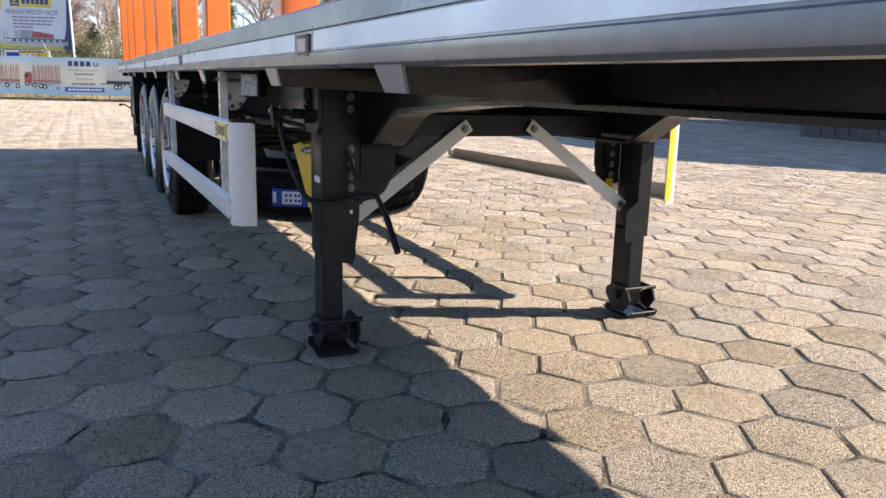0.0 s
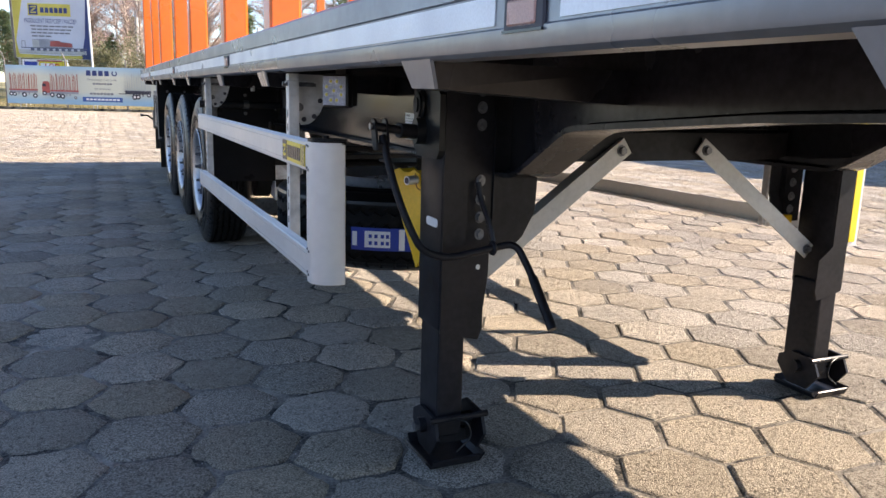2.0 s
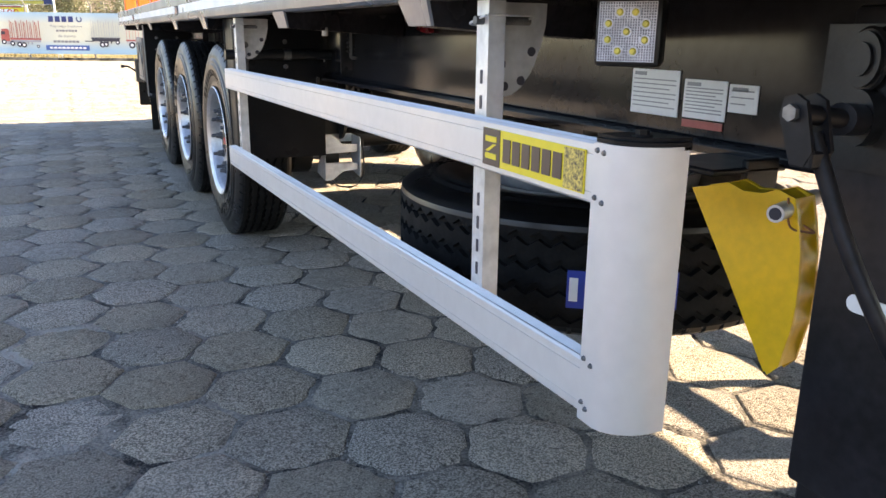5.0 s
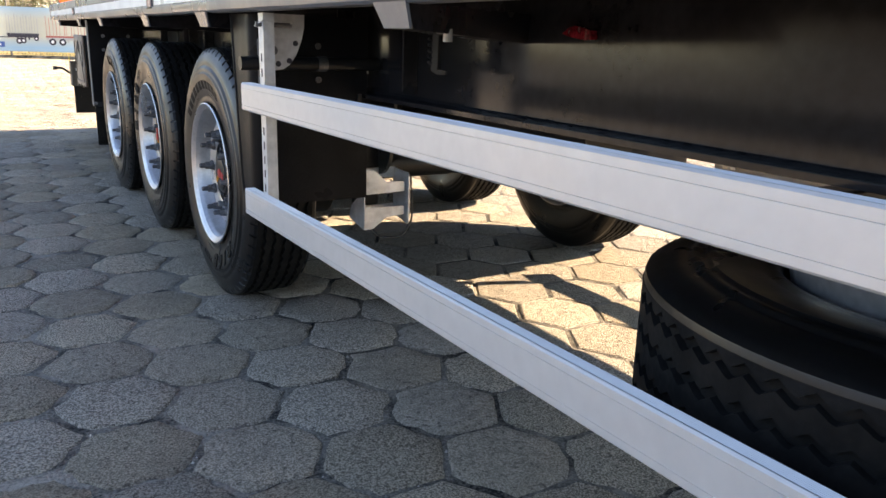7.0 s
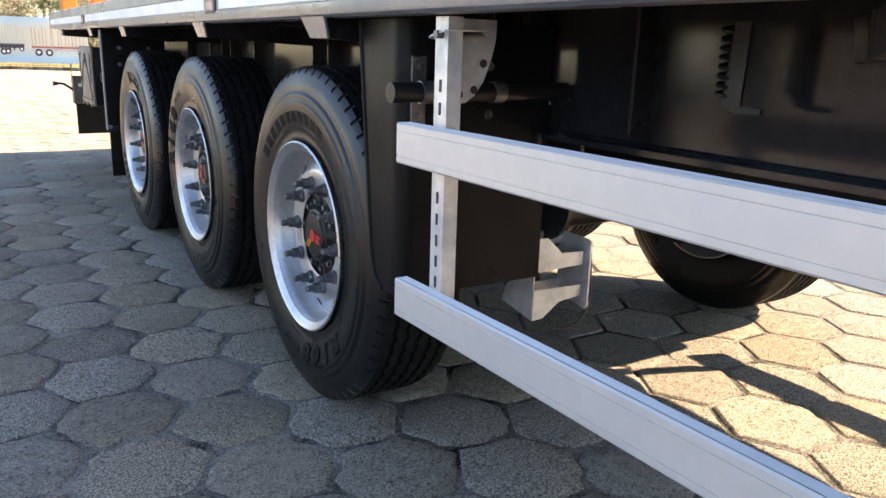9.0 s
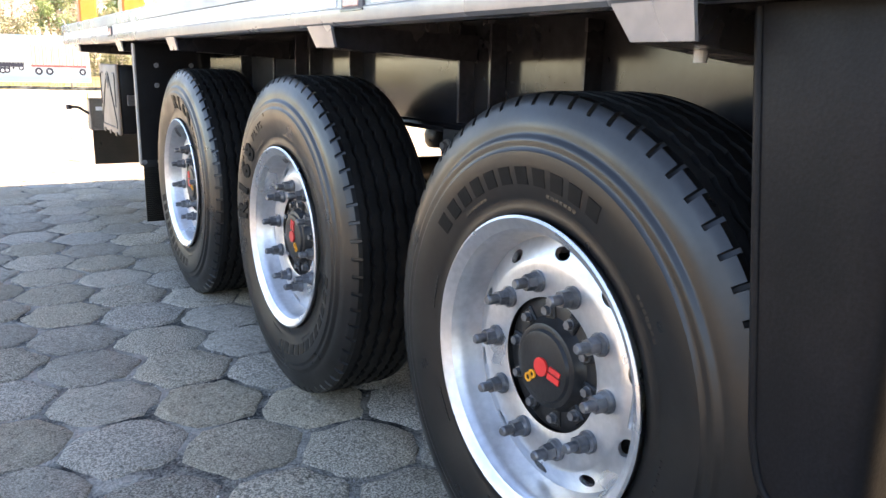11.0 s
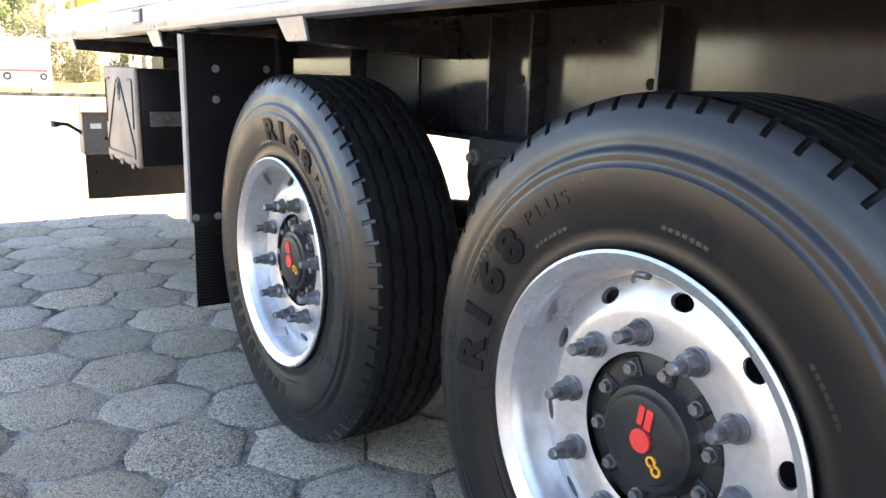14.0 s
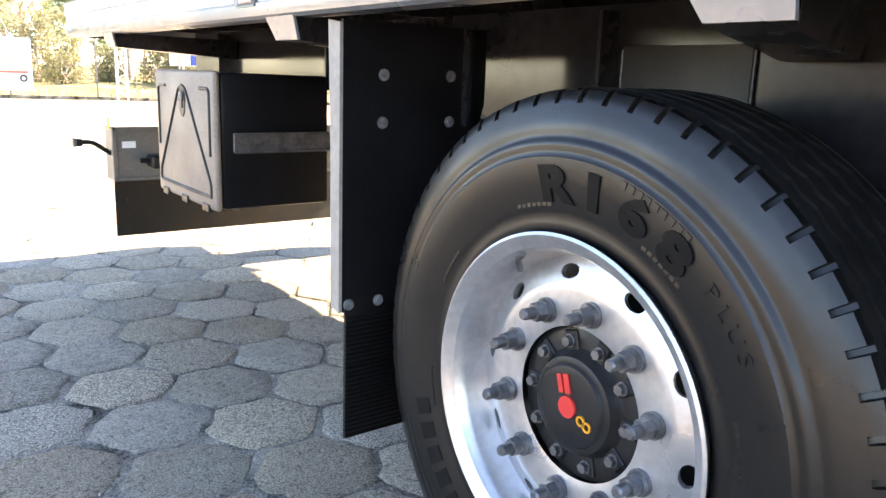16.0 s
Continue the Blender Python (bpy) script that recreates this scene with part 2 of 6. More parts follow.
bmix.inputs["B"].default_value = (0.34, 0.52, 0.64, 1)
bl.new(bmix.outputs["Result"], bn["Principled BSDF"].inputs["Base Color"])
M_BOARDWHITE = material("faded_white_board", (0.60, 0.62, 0.68), 0.5, vary=0.04, fine=20, coarse=0.8, bump=0.02)
M_SIGNYELLOW = material("faded_yellow_print", (0.62, 0.52, 0.09), 0.5, vary=0.08, coarse=1.5, bump=0)
M_PALEPRINT = material("pale_grey_print", (0.50, 0.50, 0.47), 0.5, vary=0.08, coarse=3, bump=0)
M_GREYPRINT = material("soft_grey_print", (0.20, 0.20, 0.22), 0.5, vary=0.06, bump=0)
M_TRAILERPRINT = material("blue_grey_print", (0.13, 0.14, 0.19), 0.5, vary=0.12, coarse=4, bump=0)
M_STRIPBLUE = material("strip_blue_print", (0.05, 0.11, 0.33), 0.5, vary=0.05, bump=0)
M_FAINTRED = material("faint_red_print", (0.58, 0.30, 0.23), 0.5, vary=0.08, bump=0)
M_SIGNBLUE = material("deep_blue_print", (0.03, 0.045, 0.16), 0.5, vary=0.05, bump=0)
M_SIGNGREY = material("grey_print", (0.34, 0.35, 0.38), 0.5, vary=0.12, coarse=2, bump=0)
M_SIGNRED = material("faded_red_print", (0.43, 0.10, 0.08), 0.5, vary=0.1, bump=0)
M_BARK = material("bark", (0.50, 0.42, 0.36), 0.9, vary=0.25, fine=30, coarse=3, bump=0.7)
M_PINEBARK = material("pine_bark", (0.34, 0.20, 0.13), 0.9, vary=0.25, fine=30, coarse=3, bump=0.7)
M_NEEDLES = material("pine_needles", (0.19, 0.25, 0.115), 0.7, vary=0.25, fine=4, coarse=0.5, bump=0, island=True, per_object=0.35, leaf=0.45)
M_TWIGS = material("reddish_bare_twigs", (0.60, 0.45, 0.39), 0.85, vary=0.2, fine=5, coarse=0.4, bump=0, island=True, per_object=0.25, leaf=0.45)
M_BUSH = material("yellow_green_leaves", (0.27, 0.265, 0.15), 0.75, vary=0.25, fine=5, coarse=0.5, bump=0, island=True, per_object=0.35, leaf=0.45)
M_STRAW = material("dry_straw", (0.40, 0.33, 0.17), 0.9, vary=0.25, fine=6, coarse=0.6, bump=0, island=True, per_object=0.3, leaf=0.45)
M_WIRE = material("dark_cable", (0.03, 0.03, 0.03), 0.6, bump=0)


# ---- mesh tools ----
def world_of(ob):
    return (world_of(ob.parent) @ ob.matrix_parent_inverse if ob.parent else Matrix()) @ ob.matrix_basis


def link_mesh(name, bm, mat, smooth=None):
    me = bpy.data.meshes.new(name)
    bmesh.ops.recalc_face_normals(bm, faces=bm.faces[:])
    bm.to_mesh(me)
    bm.free()
    for m in (mat if isinstance(mat, (list, tuple)) else [mat]):
        me.materials.append(m)
    if smooth is not None:
        me.polygons.foreach_set("use_smooth", [True] * len(me.polygons))
        me.set_sharp_from_angle(angle=radians(smooth))
    return me


def part(name, bm, mat, parent=None, label="", smooth=None, at=None):
    """One mesh object, in the place's own coordinates (or at the pose given), under a thing or a part."""
    ob = new(name, link_mesh(name, bm, mat, smooth))
    if at is not None:
        ob.matrix_basis = at
    if parent:
        ob.parent = parent
        if at is None:
            ob.matrix_parent_inverse = world_of(parent).inverted()
    return tagged(ob, label)


def repeat(ob, m, parent=None):
    """Another object on the same mesh, at the pose m."""
    o = ob.copy()
    scene.collection.objects.link(o)
    o.matrix_basis = m
    if parent:
        o.parent = parent
    return o


def thing(name, base, label, category, group="", kind=""):
    ob = new(name)
    ob.matrix_basis = pose(*base)
    ob.empty_display_size = 0.2
    return tagged(ob, label, category, group, kind)


def B():
    return bmesh.new()


def box(bm, x0, x1, y0, y1, z0, z1, bevel=0.0, m=None, seg=1):
    r = bmesh.ops.create_cube(bm, size=1.0)
    vs = r["verts"]
    M = Matrix.LocRotScale(((x0 + x1) / 2, (y0 + y1) / 2, (z0 + z1) / 2), None, (abs(x1 - x0), abs(y1 - y0), abs(z1 - z0)))
    bmesh.ops.transform(bm, matrix=(m @ M) if m else M, verts=vs)
    if bevel:
        es = list({e for v in vs for e in v.link_edges})
        bmesh.ops.bevel(bm, geom=es, offset=bevel, segments=seg, affect="EDGES", profile=0.5)
    return bm


def prism(bm, pts, axis, a, b, m=None):
    """A closed outline in the plane across an axis, drawn out from a to b. x: (y, z); y: (x, z); z: (x, y)."""
    def put(p, c):
        q = {"x": (c, p[0], p[1]), "y": (p[0], c, p[1]), "z": (p[0], p[1], c)}[axis]
        return (m @ Vector(q)) if m else q
    lo = [bm.verts.new(put(p, a)) for p in pts]
    hi = [bm.verts.new(put(p, b)) for p in pts]
    k = len(pts)
    bm.faces.new(lo)
    bm.faces.new(hi[::-1])
    for i in range(k):
        bm.faces.new((lo[i], hi[i], hi[(i + 1) % k], lo[(i + 1) % k]))
    return bm


def cyl(bm, p, q, r, n=16, r2=None, cap=True):
    p, q = Vector(p), Vector(q)
    d = q - p
    M = Matrix.Translation((p + q) / 2) @ d.to_track_quat("Z", "Y").to_matrix().to_4x4()
    bmesh.ops.create_cone(bm, cap_ends=cap, segments=n, radius1=r, radius2=r if r2 is None else r2, depth=d.length, matrix=M)
    return bm


def tube(bm, pts, r, n=10, radii=None, flat=None):
    """A round bar along a line of points."""
    pts = [Vector(p) for p in pts]
    rings, up = [], None
    for i, p in enumerate(pts):
        d = (pts[min(i + 1, len(pts) - 1)] - pts[max(i - 1, 0)]).normalized()
        if up is None:
            up = d.orthogonal().normalized()
        up = (up - d * up.dot(d)).normalized()
        side = d.cross(up)
        rr = radii[i] if radii else r
        rings.append([bm.verts.new(p + (up * math.cos(2 * math.pi * k / n) + side * math.sin(2 * math.pi * k / n)) * rr) for k in range(n)])
    for a, b in zip(rings, rings[1:]):
        for k in range(n):
            bm.faces.new((a[k], a[(k + 1) % n], b[(k + 1) % n], b[k]))
    bm.faces.new(rings[0][::-1])
    bm.faces.new(rings[-1])
    return bm


def rounded(pts, r=0.03, steps=5):
    """The line of points with its corners rounded."""
    pts = [Vector(p) for p in pts]
    out = [pts[0]]
    for a, b, c in zip(pts, pts[1:], pts[2:]):
        u, v = (a - b), (c - b)
        k = min(r, u.length * 0.45, v.length * 0.45)
        p, q = b + u.normalized() * k, b + v.normalized() * k
        for i in range(steps + 1):
            s = i / steps
            out.append(p * (1 - s) ** 2 + b * 2 * s * (1 - s) + q * s ** 2)
    out.append(pts[-1])
    return out


def lathe(bm, prof, n=64, closed=True):
    """A profile of (x, r) turned about the x axis."""
    rings = [[bm.verts.new((x, r * math.sin(2 * math.pi * k / n), r * math.cos(2 * math.pi * k / n))) for k in range(n)] for x, r in prof]
    pairs = list(zip(rings, rings[1:])) + ([(rings[-1], rings[0])] if closed else [])
    for a, b in pairs:
        for k in range(n):
            bm.faces.new((a[k], a[(k + 1) % n], b[(k + 1) % n], b[k]))
    return bm


def disc_hull(bm, pts, t, m):
    """A flat plate from an outline in its own x, y plane, t thick, at the pose m."""
    return prism(bm, pts, "z", 0, t, m)


def lettering(words, size, bold=0.0, spacing=1.0):
    """The flat mesh of some words, as vertices and faces."""
    cu = bpy.data.curves.new("words", "FONT")
    cu.body, cu.size, cu.align_x, cu.align_y, cu.resolution_u = words, size, "CENTER", "CENTER", 5
    cu.offset, cu.space_character = bold, spacing
    ob = bpy.data.objects.new("words", cu)
    scene.collection.objects.link(ob)
    bpy.context.view_layer.update()
    me = bpy.data.meshes.new_from_object(ob.evaluated_get(bpy.context.evaluated_depsgraph_get()))
    vs, fs = [v.co.copy() for v in me.vertices], [tuple(p.vertices) for p in me.polygons]
    bpy.data.objects.remove(ob)
    bpy.data.curves.remove(cu)
    bpy.data.meshes.remove(me)
    return vs, fs


def flat_words(bm, words, size, m, squeeze=1.0):
    vs, fs = lettering(words, size)
    made = [bm.verts.new(m @ Vector((v.x * squeeze, v.y, 0))) for v in vs]
    for f in fs:
        try:
            bm.faces.new([made[i] for i in f])
        except ValueError:
            pass
    return bm


def sheet(bm, x0, x1, y0, y1, m, z=0.0):
    vs = [bm.verts.new(m @ Vector(p)) for p in ((x0, y0, z), (x1, y0, z), (x1, y1, z), (x0, y1, z))]
    bm.faces.new(vs)
    return bm


def hexbolt(bm, p, d, r=0.012, h=0.010, washer=True):
    p, d = Vector(p), Vector(d).normalized()
    if washer:
        cyl(bm, p, p + d * 0.003, r * 1.45, 14)
    cyl(bm, p + d * 0.002, p + d * h, r, 6)
    return bm


# ---- ground ----
HX, HY, HX0, HY0 = 0.2952, 0.3433, 0.1020, 5.0813     # pitch and start of the hexagonal paving
ground = tagged(new("ground"), "paved yard with grassy verge reaching the horizon", "ground", kind="structure")
bm = B()
sheet(bm, -900, 900, -900, 900, Matrix(), -0.05)
part("soil", bm, M_GRASS, ground, "dry grass and soil")
FENCE_P, FENCE_D = Vector((1.78, 36.6, 0)), Vector((0.9404, -0.3401, 0))
FENCE_N = Vector((0.3401, 0.9404, 0))
bm = B()
a, b = FENCE_P - FENCE_D * 60, FENCE_P + FENCE_D * 70
quad = [a - FENCE_N * 0.3, b - FENCE_N * 0.3, b - FENCE_N * 90, a - FENCE_N * 90]
bm.faces.new([bm.verts.new((p.x, p.y, -0.0062)) for p in quad])
part("joint_bed", bm, M_JOINT, ground, "dark sandy joint filling")


# ---- trailer: frame and deck ----
XC, XL = 1.774, 0.563
XR = 3.11
Y0, Y1 = -0.6, 13.10
BEAMS = [0.41, 1.905, 2.91, 4.44, 5.54, 7.07, 8.165, 9.705, 10.86, 12.40]
trailer = thing("semi_trailer", (XC, 6.4, 0), "black three-axle flatbed semi-trailer with orange stakes parked on its landing legs", "semi-trailer")


RAIL = [(0.575, 1.180), (0.565, 1.187), (0.563, 1.193), (0.563, 1.216), (0.567, 1.219), (0.567, 1.269), (0.563, 1.272), (0.563, 1.319),
        (0.568, 1.326), (0.638, 1.326), (0.643, 1.321), (0.643, 1.285), (0.613, 1.281), (0.608, 1.193), (0.631, 1.189), (0.631, 1.180)]
for pts, lab in ((RAIL, "grey profiled side rail of the deck"), ([(XR - p[0] + XL, p[1]) for p in RAIL], "grey profiled side rail of the deck")):
    part("side_rail", prism(B(), pts, "y", Y0, Y1), M_RAIL, trailer, lab, smooth=30)
bm = B()
box(bm, 0.613, XR - 0.05, Y0, Y1, 1.285, 1.315)
part("deck_floor", bm, M_PLASTIC, trailer, "dark deck boards")
for y in np.arange(Y0 + 0.15, Y1, 0.385):
    bm = B()
    prism(bm, [(y - 0.03, 1.285), (y + 0.03, 1.285), (y + 0.03, 1.279), (y - 0.02, 1.279), (y - 0.02, 1.228), (y - 0.03, 1.228)], "x", 0.618, XR - 0.055)
    part("floor_joist", bm, M_BLACK_DULL, trailer)
bm = B()
prism(bm, [(0.588, 1.180), (XR - 0.025, 1.180), (XR - 0.025, 1.323), (0.588, 1.323)], "y", Y1, Y1 + 0.012)
part("rear_plate", bm, M_RAIL, trailer, "grey rear end plate")

# silver tape between the marker lamps
MARKS = [2.494, 5.22, 7.96, 11.03]
cuts = [Y0 + 0.05] + [v for y in MARKS for v in (y - 0.09, y + 0.09)] + [Y1 - 0.1]
for y0, y1 in zip(cuts[::2], cuts[1::2]):
    part("reflective_tape", box(B(), 0.5652, 0.5680, y0, y1, 1.223, 1.266), M_TAPE, trailer, "silver reflective tape")


def marker_lamp(y):
    bm = B()
    box(bm, 0.5615, 0.588, y - 0.056, y + 0.056, 1.210, 1.262, 0.003)
    lamp = part("marker_lamp", bm, M_DARKINK, trailer, "side marker lamp in a dark frame")
    part("lens", box(B(), 0.5595, 0.564, y - 0.036, y + 0.045, 1.218, 1.254, 0.003), M_PINK, lamp, "pale amber lens")
    bm = B()
    box(bm, 0.559, 0.5625, y - 0.056, y + 0.056, 1.259, 1.263)
    box(bm, 0.559, 0.5625, y - 0.056, y + 0.056, 1.209, 1.213)
    part("bezel", bm, M_BLACK, lamp)


for y in MARKS:
    marker_lamp(y)


def flange_path(x0, x1):
    """Lower flange of a main beam: deep over the axles, cranked up to the neck and again to the tail."""
    line = rounded([(0, Y0, 1.122), (0, 2.3, 1.113), (0, 2.55, 1.102), (0, 3.165, 1.053), (0, 3.43, 0.904), (0, 10.6, 0.908), (0, 11.2, 1.018), (0, Y1 - 0.05, 1.018)], 0.05, 6)
    return line


def main_beam(xw, side):
    line = flange_path(0, 0)
    web = part("main_beam", prism(B(), [(p.y, p.z) for p in line if p.y > 3.39] + [(Y1 - 0.05, 1.228), (3.45, 1.228)], "x", xw - 0.006, xw + 0.006), M_BLACK, trailer, "black welded main beam")
    first = next(p for p in line if p.y > 3.39)
    part("neck_web", prism(B(), [(p.y, p.z) for p in line if p.y <= 3.39] + [(first.y, first.z), (3.45, 1.228), (Y0, 1.228)], "x", xw - 0.006, xw + 0.006), M_BLACK_DULL, web, "black satin neck of the beam")
    bm = B()
    prev = None
    for p, q in zip(line, line[1:]):
        if (q - p).length < 1e-5:
            continue
        d = (q - p).normalized()
        nrm = Vector((0, -d.z, d.y)) * 0.014
        vs = []
        for c in (p, q):
            for x in (xw - 0.07, xw + 0.07):
                vs += [bm.verts.new((x, c.y, c.z)), bm.verts.new((x, c.y - nrm.y, c.z - nrm.z))]
        a0, a1, b0, b1, c0, c1, d0, d1 = vs
        for f in ((a0, b0, d0, c0), (a1, c1, d1, b1), (a0, c0, c1, a1), (b0, b1, d1, d0)):
            bm.faces.new(f).material_index = 1 if p.y < 3.39 else 0
        if prev is None:
            bm.faces.new((a0, a1, b1, b0))
        prev = vs
    bmesh.ops.remove_doubles(bm, verts=bm.verts[:], dist=0.0005)
    part("lower_flange", bm, [M_BLACK, M_BLACK_DULL], web, smooth=40)
    # weld bead along the flange edge and web stiffeners
    bm = B()
    tube(bm, [(xw + side * 0.009, p.y, p.z + 0.003) for p in line], 0.005, 6)
    part("weld_bead", bm, M_BLACK, web)
    for y in (6.44, 6.83, 6.99, 7.75, 8.14, 8.30, 9.06, 9.45, 9.61, 10.36, 11.6, 12.6):
        lo = 0.925 if y < 10.7 else 1.033
        part("web_stiffener", box(B(), xw + side * 0.006, xw + side * 0.062, y - 0.005, y + 0.005, lo, 1.213, 0.001), M_BLACK_DULL, web)
    for y in (9.12, 9.54):
        part("web_hole", cyl(B(), (xw + side * 0.0055, y, 1.058), (xw + side * 0.0070, y, 1.058), 0.013, 20), M_TREAD, web)
    # doubling plate under the arm ahead of the last axle
    part("doubler_plate", box(B(), xw + side * 0.0065, xw + side * 0.016, 10.02, 10.33, 0.94, 1.14, 0.001), M_BLACK_MATT, web)
    for y in (10.017, 10.333):
        part("weld_bead", tube(B(), [(xw + side * 0.011, y + 0.0015 * (k % 2), 0.94 + 0.012 * k) for k in range(17)], 0.0035, 6), M_HANGER, web)
    part("seam", box(B(), xw + side * 0.006, xw + side * 0.009, 7.8, 7.805, 0.93, 1.21), M_BLACK_MATT, web)
    return web


XW = 1.142                                  # web of the near main beam
beam_near = main_beam(XW, -1)
beam_far = main_beam(2 * XC - XW, 1)

for y in BEAMS:
    for s in (1, -1):
        X = (lambda v: v) if s == 1 else (lambda v: 2 * XC - v)
        # black cantilever with a pale end plate
        bm = B()
        w0, w1 = 0.045, 0.06
        vs = []
        skew = 0.23 if y < 3 else 0.35 if y == 5.54 else 0.19            # the arms run back to the beam at an angle
        for x, w, zb in ((0.588 if s == 1 else 0.588 - (XR + XL - 2 * XC), 0.055, 1.131), (1.132, 0.065 + (0.09 if y < 3 else 0.02), 1.108)):
            c = y + (skew if x > 1 else 0)
            vs.append([bm.verts.new((X(x), c - w, 1.183)), bm.verts.new((X(x), c + w, 1.183)), bm.verts.new((X(x), c + w * 0.85, zb)), bm.verts.new((X(x), c - w * 0.85, zb))])
        a, b = vs
        bm.faces.new(a), bm.faces.new(b[::-1])
        for i in range(4):
            bm.faces.new((a[i], b[i], b[(i + 1) % 4], a[(i + 1) % 4]))
        arm = part("cross_member", bm, M_BLACK_DULL, trailer)
        bm = B()
        o = [bm.verts.new(p) for p in ((X(0.569), y - 0.072, 1.183), (X(0.569), y + 0.074, 1.183), (X(0.581), y + 0.042, 1.131), (X(0.581), y - 0.070, 1.131))]
        if s == -1:
            for v in o:
                v.co.x += XR + XL - 2 * XC          # the plates follow the rail
        i_ = [bm.verts.new((v.co.x + s * 0.007, v.co.y, v.co.z)) for v in o]
        bm.faces.new(o), bm.faces.new(i_[::-1])
        for k in range(4):
            bm.faces.new((o[k], i_[k], i_[(k + 1) % 4], o[(k + 1) % 4]))
        part("end_plate", bm, M_RAIL, arm, "pale grey trapezoid end plate")
        if y in (5.54, 7.07) and s == 1:
            part("drain_stub", cyl(B(), (0.745, y + 0.055, 1.135), (0.745, y + 0.055, 1.107), 0.0105, 12), M_GREYBAR, arm)
    part("deck_bearer", box(B(), 1.15, 2 * XC - 1.15, y - 0.04, y + 0.04, 1.11, 1.223), M_BLACK_DULL, trailer)

# ---- orange stakes on the deck ----
for y in BEAMS[1:]:
    for s in (1, -1):
        X = (lambda v: v) if s == 1 else (lambda v: 2 * XC - v)
        st = thing("stake", (X(0.653), y, 1.326), "tall orange painted steel stake standing on the trailer deck", "stake", "stakes along the deck")
        bm = B()
        prism(bm, [(X(0.595), y - 0.05), (X(0.605), y - 0.058), (X(0.700), y - 0.058), (X(0.710), y - 0.05), (X(0.710), y + 0.05), (X(0.700), y + 0.058), (X(0.605), y + 0.058), (X(0.595), y + 0.05)], "z", 1.326, 3.32)
        part("post", bm, M_ORANGE, st)
        part("foot_plate", box(B(), X(0.593), X(0.723), y - 0.085, y + 0.085, 1.324, 1.335, 0.002), M_ORANGE, st)


# ---- wheels ----
def tyre_mesh(bm, amp=0.0045, half=0.0055, grooves=(0.078, 0.118, 0.159, 0.200, 0.240), R=0.530, n=320):
    """A wide trailer tyre about the x axis, outer side at x = 0: wavy grooves, notched shoulders, ringed sides."""
    W = 0.318
    side = [(0.10, 0.270), (0.030, 0.292), (0.019, 0.300), (0.015, 0.308), (0.016, 0.318), (0.0165, 0.330), (0.0145, 0.336), (0.0125, 0.345),
            (0.004, 0.380), (0.000, 0.408), (0.0005, 0.422), (0.0045, 0.427), (0.0055, 0.433), (0.0035, 0.440), (0.0055, 0.447), (0.0105, 0.451), (0.0125, 0.457), (0.0115, 0.463),
            (0.0155, 0.480), (0.0185, 0.4885), (0.020, 0.4925), (0.0252, 0.505), (0.0285, 0.513), (0.038, 0.5255), (0.050, 0.5285)]
    rows = []
    for k in range(n):
        u = (0.0, 0.035, 0.185, 0.22, 0.60)[k % 5]
        th = 2 * math.pi * (k // 5 + u) / (n / 5)
        notch = k % 5 in (1, 2)
        zig = amp * (1 - abs(4 * ((u - 0.09) % 1.0) - 2))
        prof = []
        for x, r in side:
            dx = 0.006 if notch and 0.508 < r < 0.5275 else 0.0
            prof.append((x + dx, r - (0.003 if dx else 0)))
        for g in grooves:
            prof += [(g - half - 0.002 + zig, R), (g - half + zig, R - 0.012), (g + half + zig, R - 0.012), (g + half + 0.002 + zig, R)]
        prof += [(W - x, r) for x, r in side[::-1]]
        rows.append([bm.verts.new((x, r * math.sin(th), r * math.cos(th))) for x, r in prof])
    m = len(rows[0])
    ns = len(side)
    for k in range(n):
        a, b = rows[k], rows[(k + 1) % n]
        for i in range(m - 1):
            f = bm.faces.new((a[i], a[i + 1], b[i + 1], b[i]))
            f.material_index = 1 if ns - 1 <= i < m - ns else 0
    return bm


def on_arc(vs, radius, angle):
    """Bend a flat word round the wheel's side; angle in degrees from the top, clockwise as seen from outside."""
    out = []
    for v in vs:
        a = radians(angle) + v.x / radius
        r = radius + v.y
        out.append((-0.0, -r * math.sin(a), r * math.cos(a)))
    return out


def arc_words(bm, words, size, radius, angle, x0, x1, squeeze=1.0, bold=0.0, spacing=1.0, on_side=False):
    """Raised letters from depth x0 to x1; with on_side both count from the bulging side of the tyre."""
    vs, fs = lettering(words, size, bold, spacing)
    vs = [Vector((v.x * squeeze, v.y, 0)) for v in vs]
    pts = on_arc(vs, radius, angle)
    bulge = [float(np.interp(math.hypot(p[1], p[2]), (0.330, 0.345, 0.380, 0.408), (0.0165, 0.0125, 0.004, 0.0))) if on_side else 0.0 for p in pts]
    top = [bm.verts.new((x0 + d, p[1], p[2])) for p, d in zip(pts, bulge)]
    for f in fs:
        try:
            bm.faces.new([top[i] for i in f])
        except ValueError:
            pass
    r = bmesh.ops.extrude_face_region(bm, geom=bm.faces[:])
    bmesh.ops.translate(bm, vec=(x1 - x0, 0, 0), verts=[g for g in r["geom"] if isinstance(g, bmesh.types.BMVert)])
    return bm


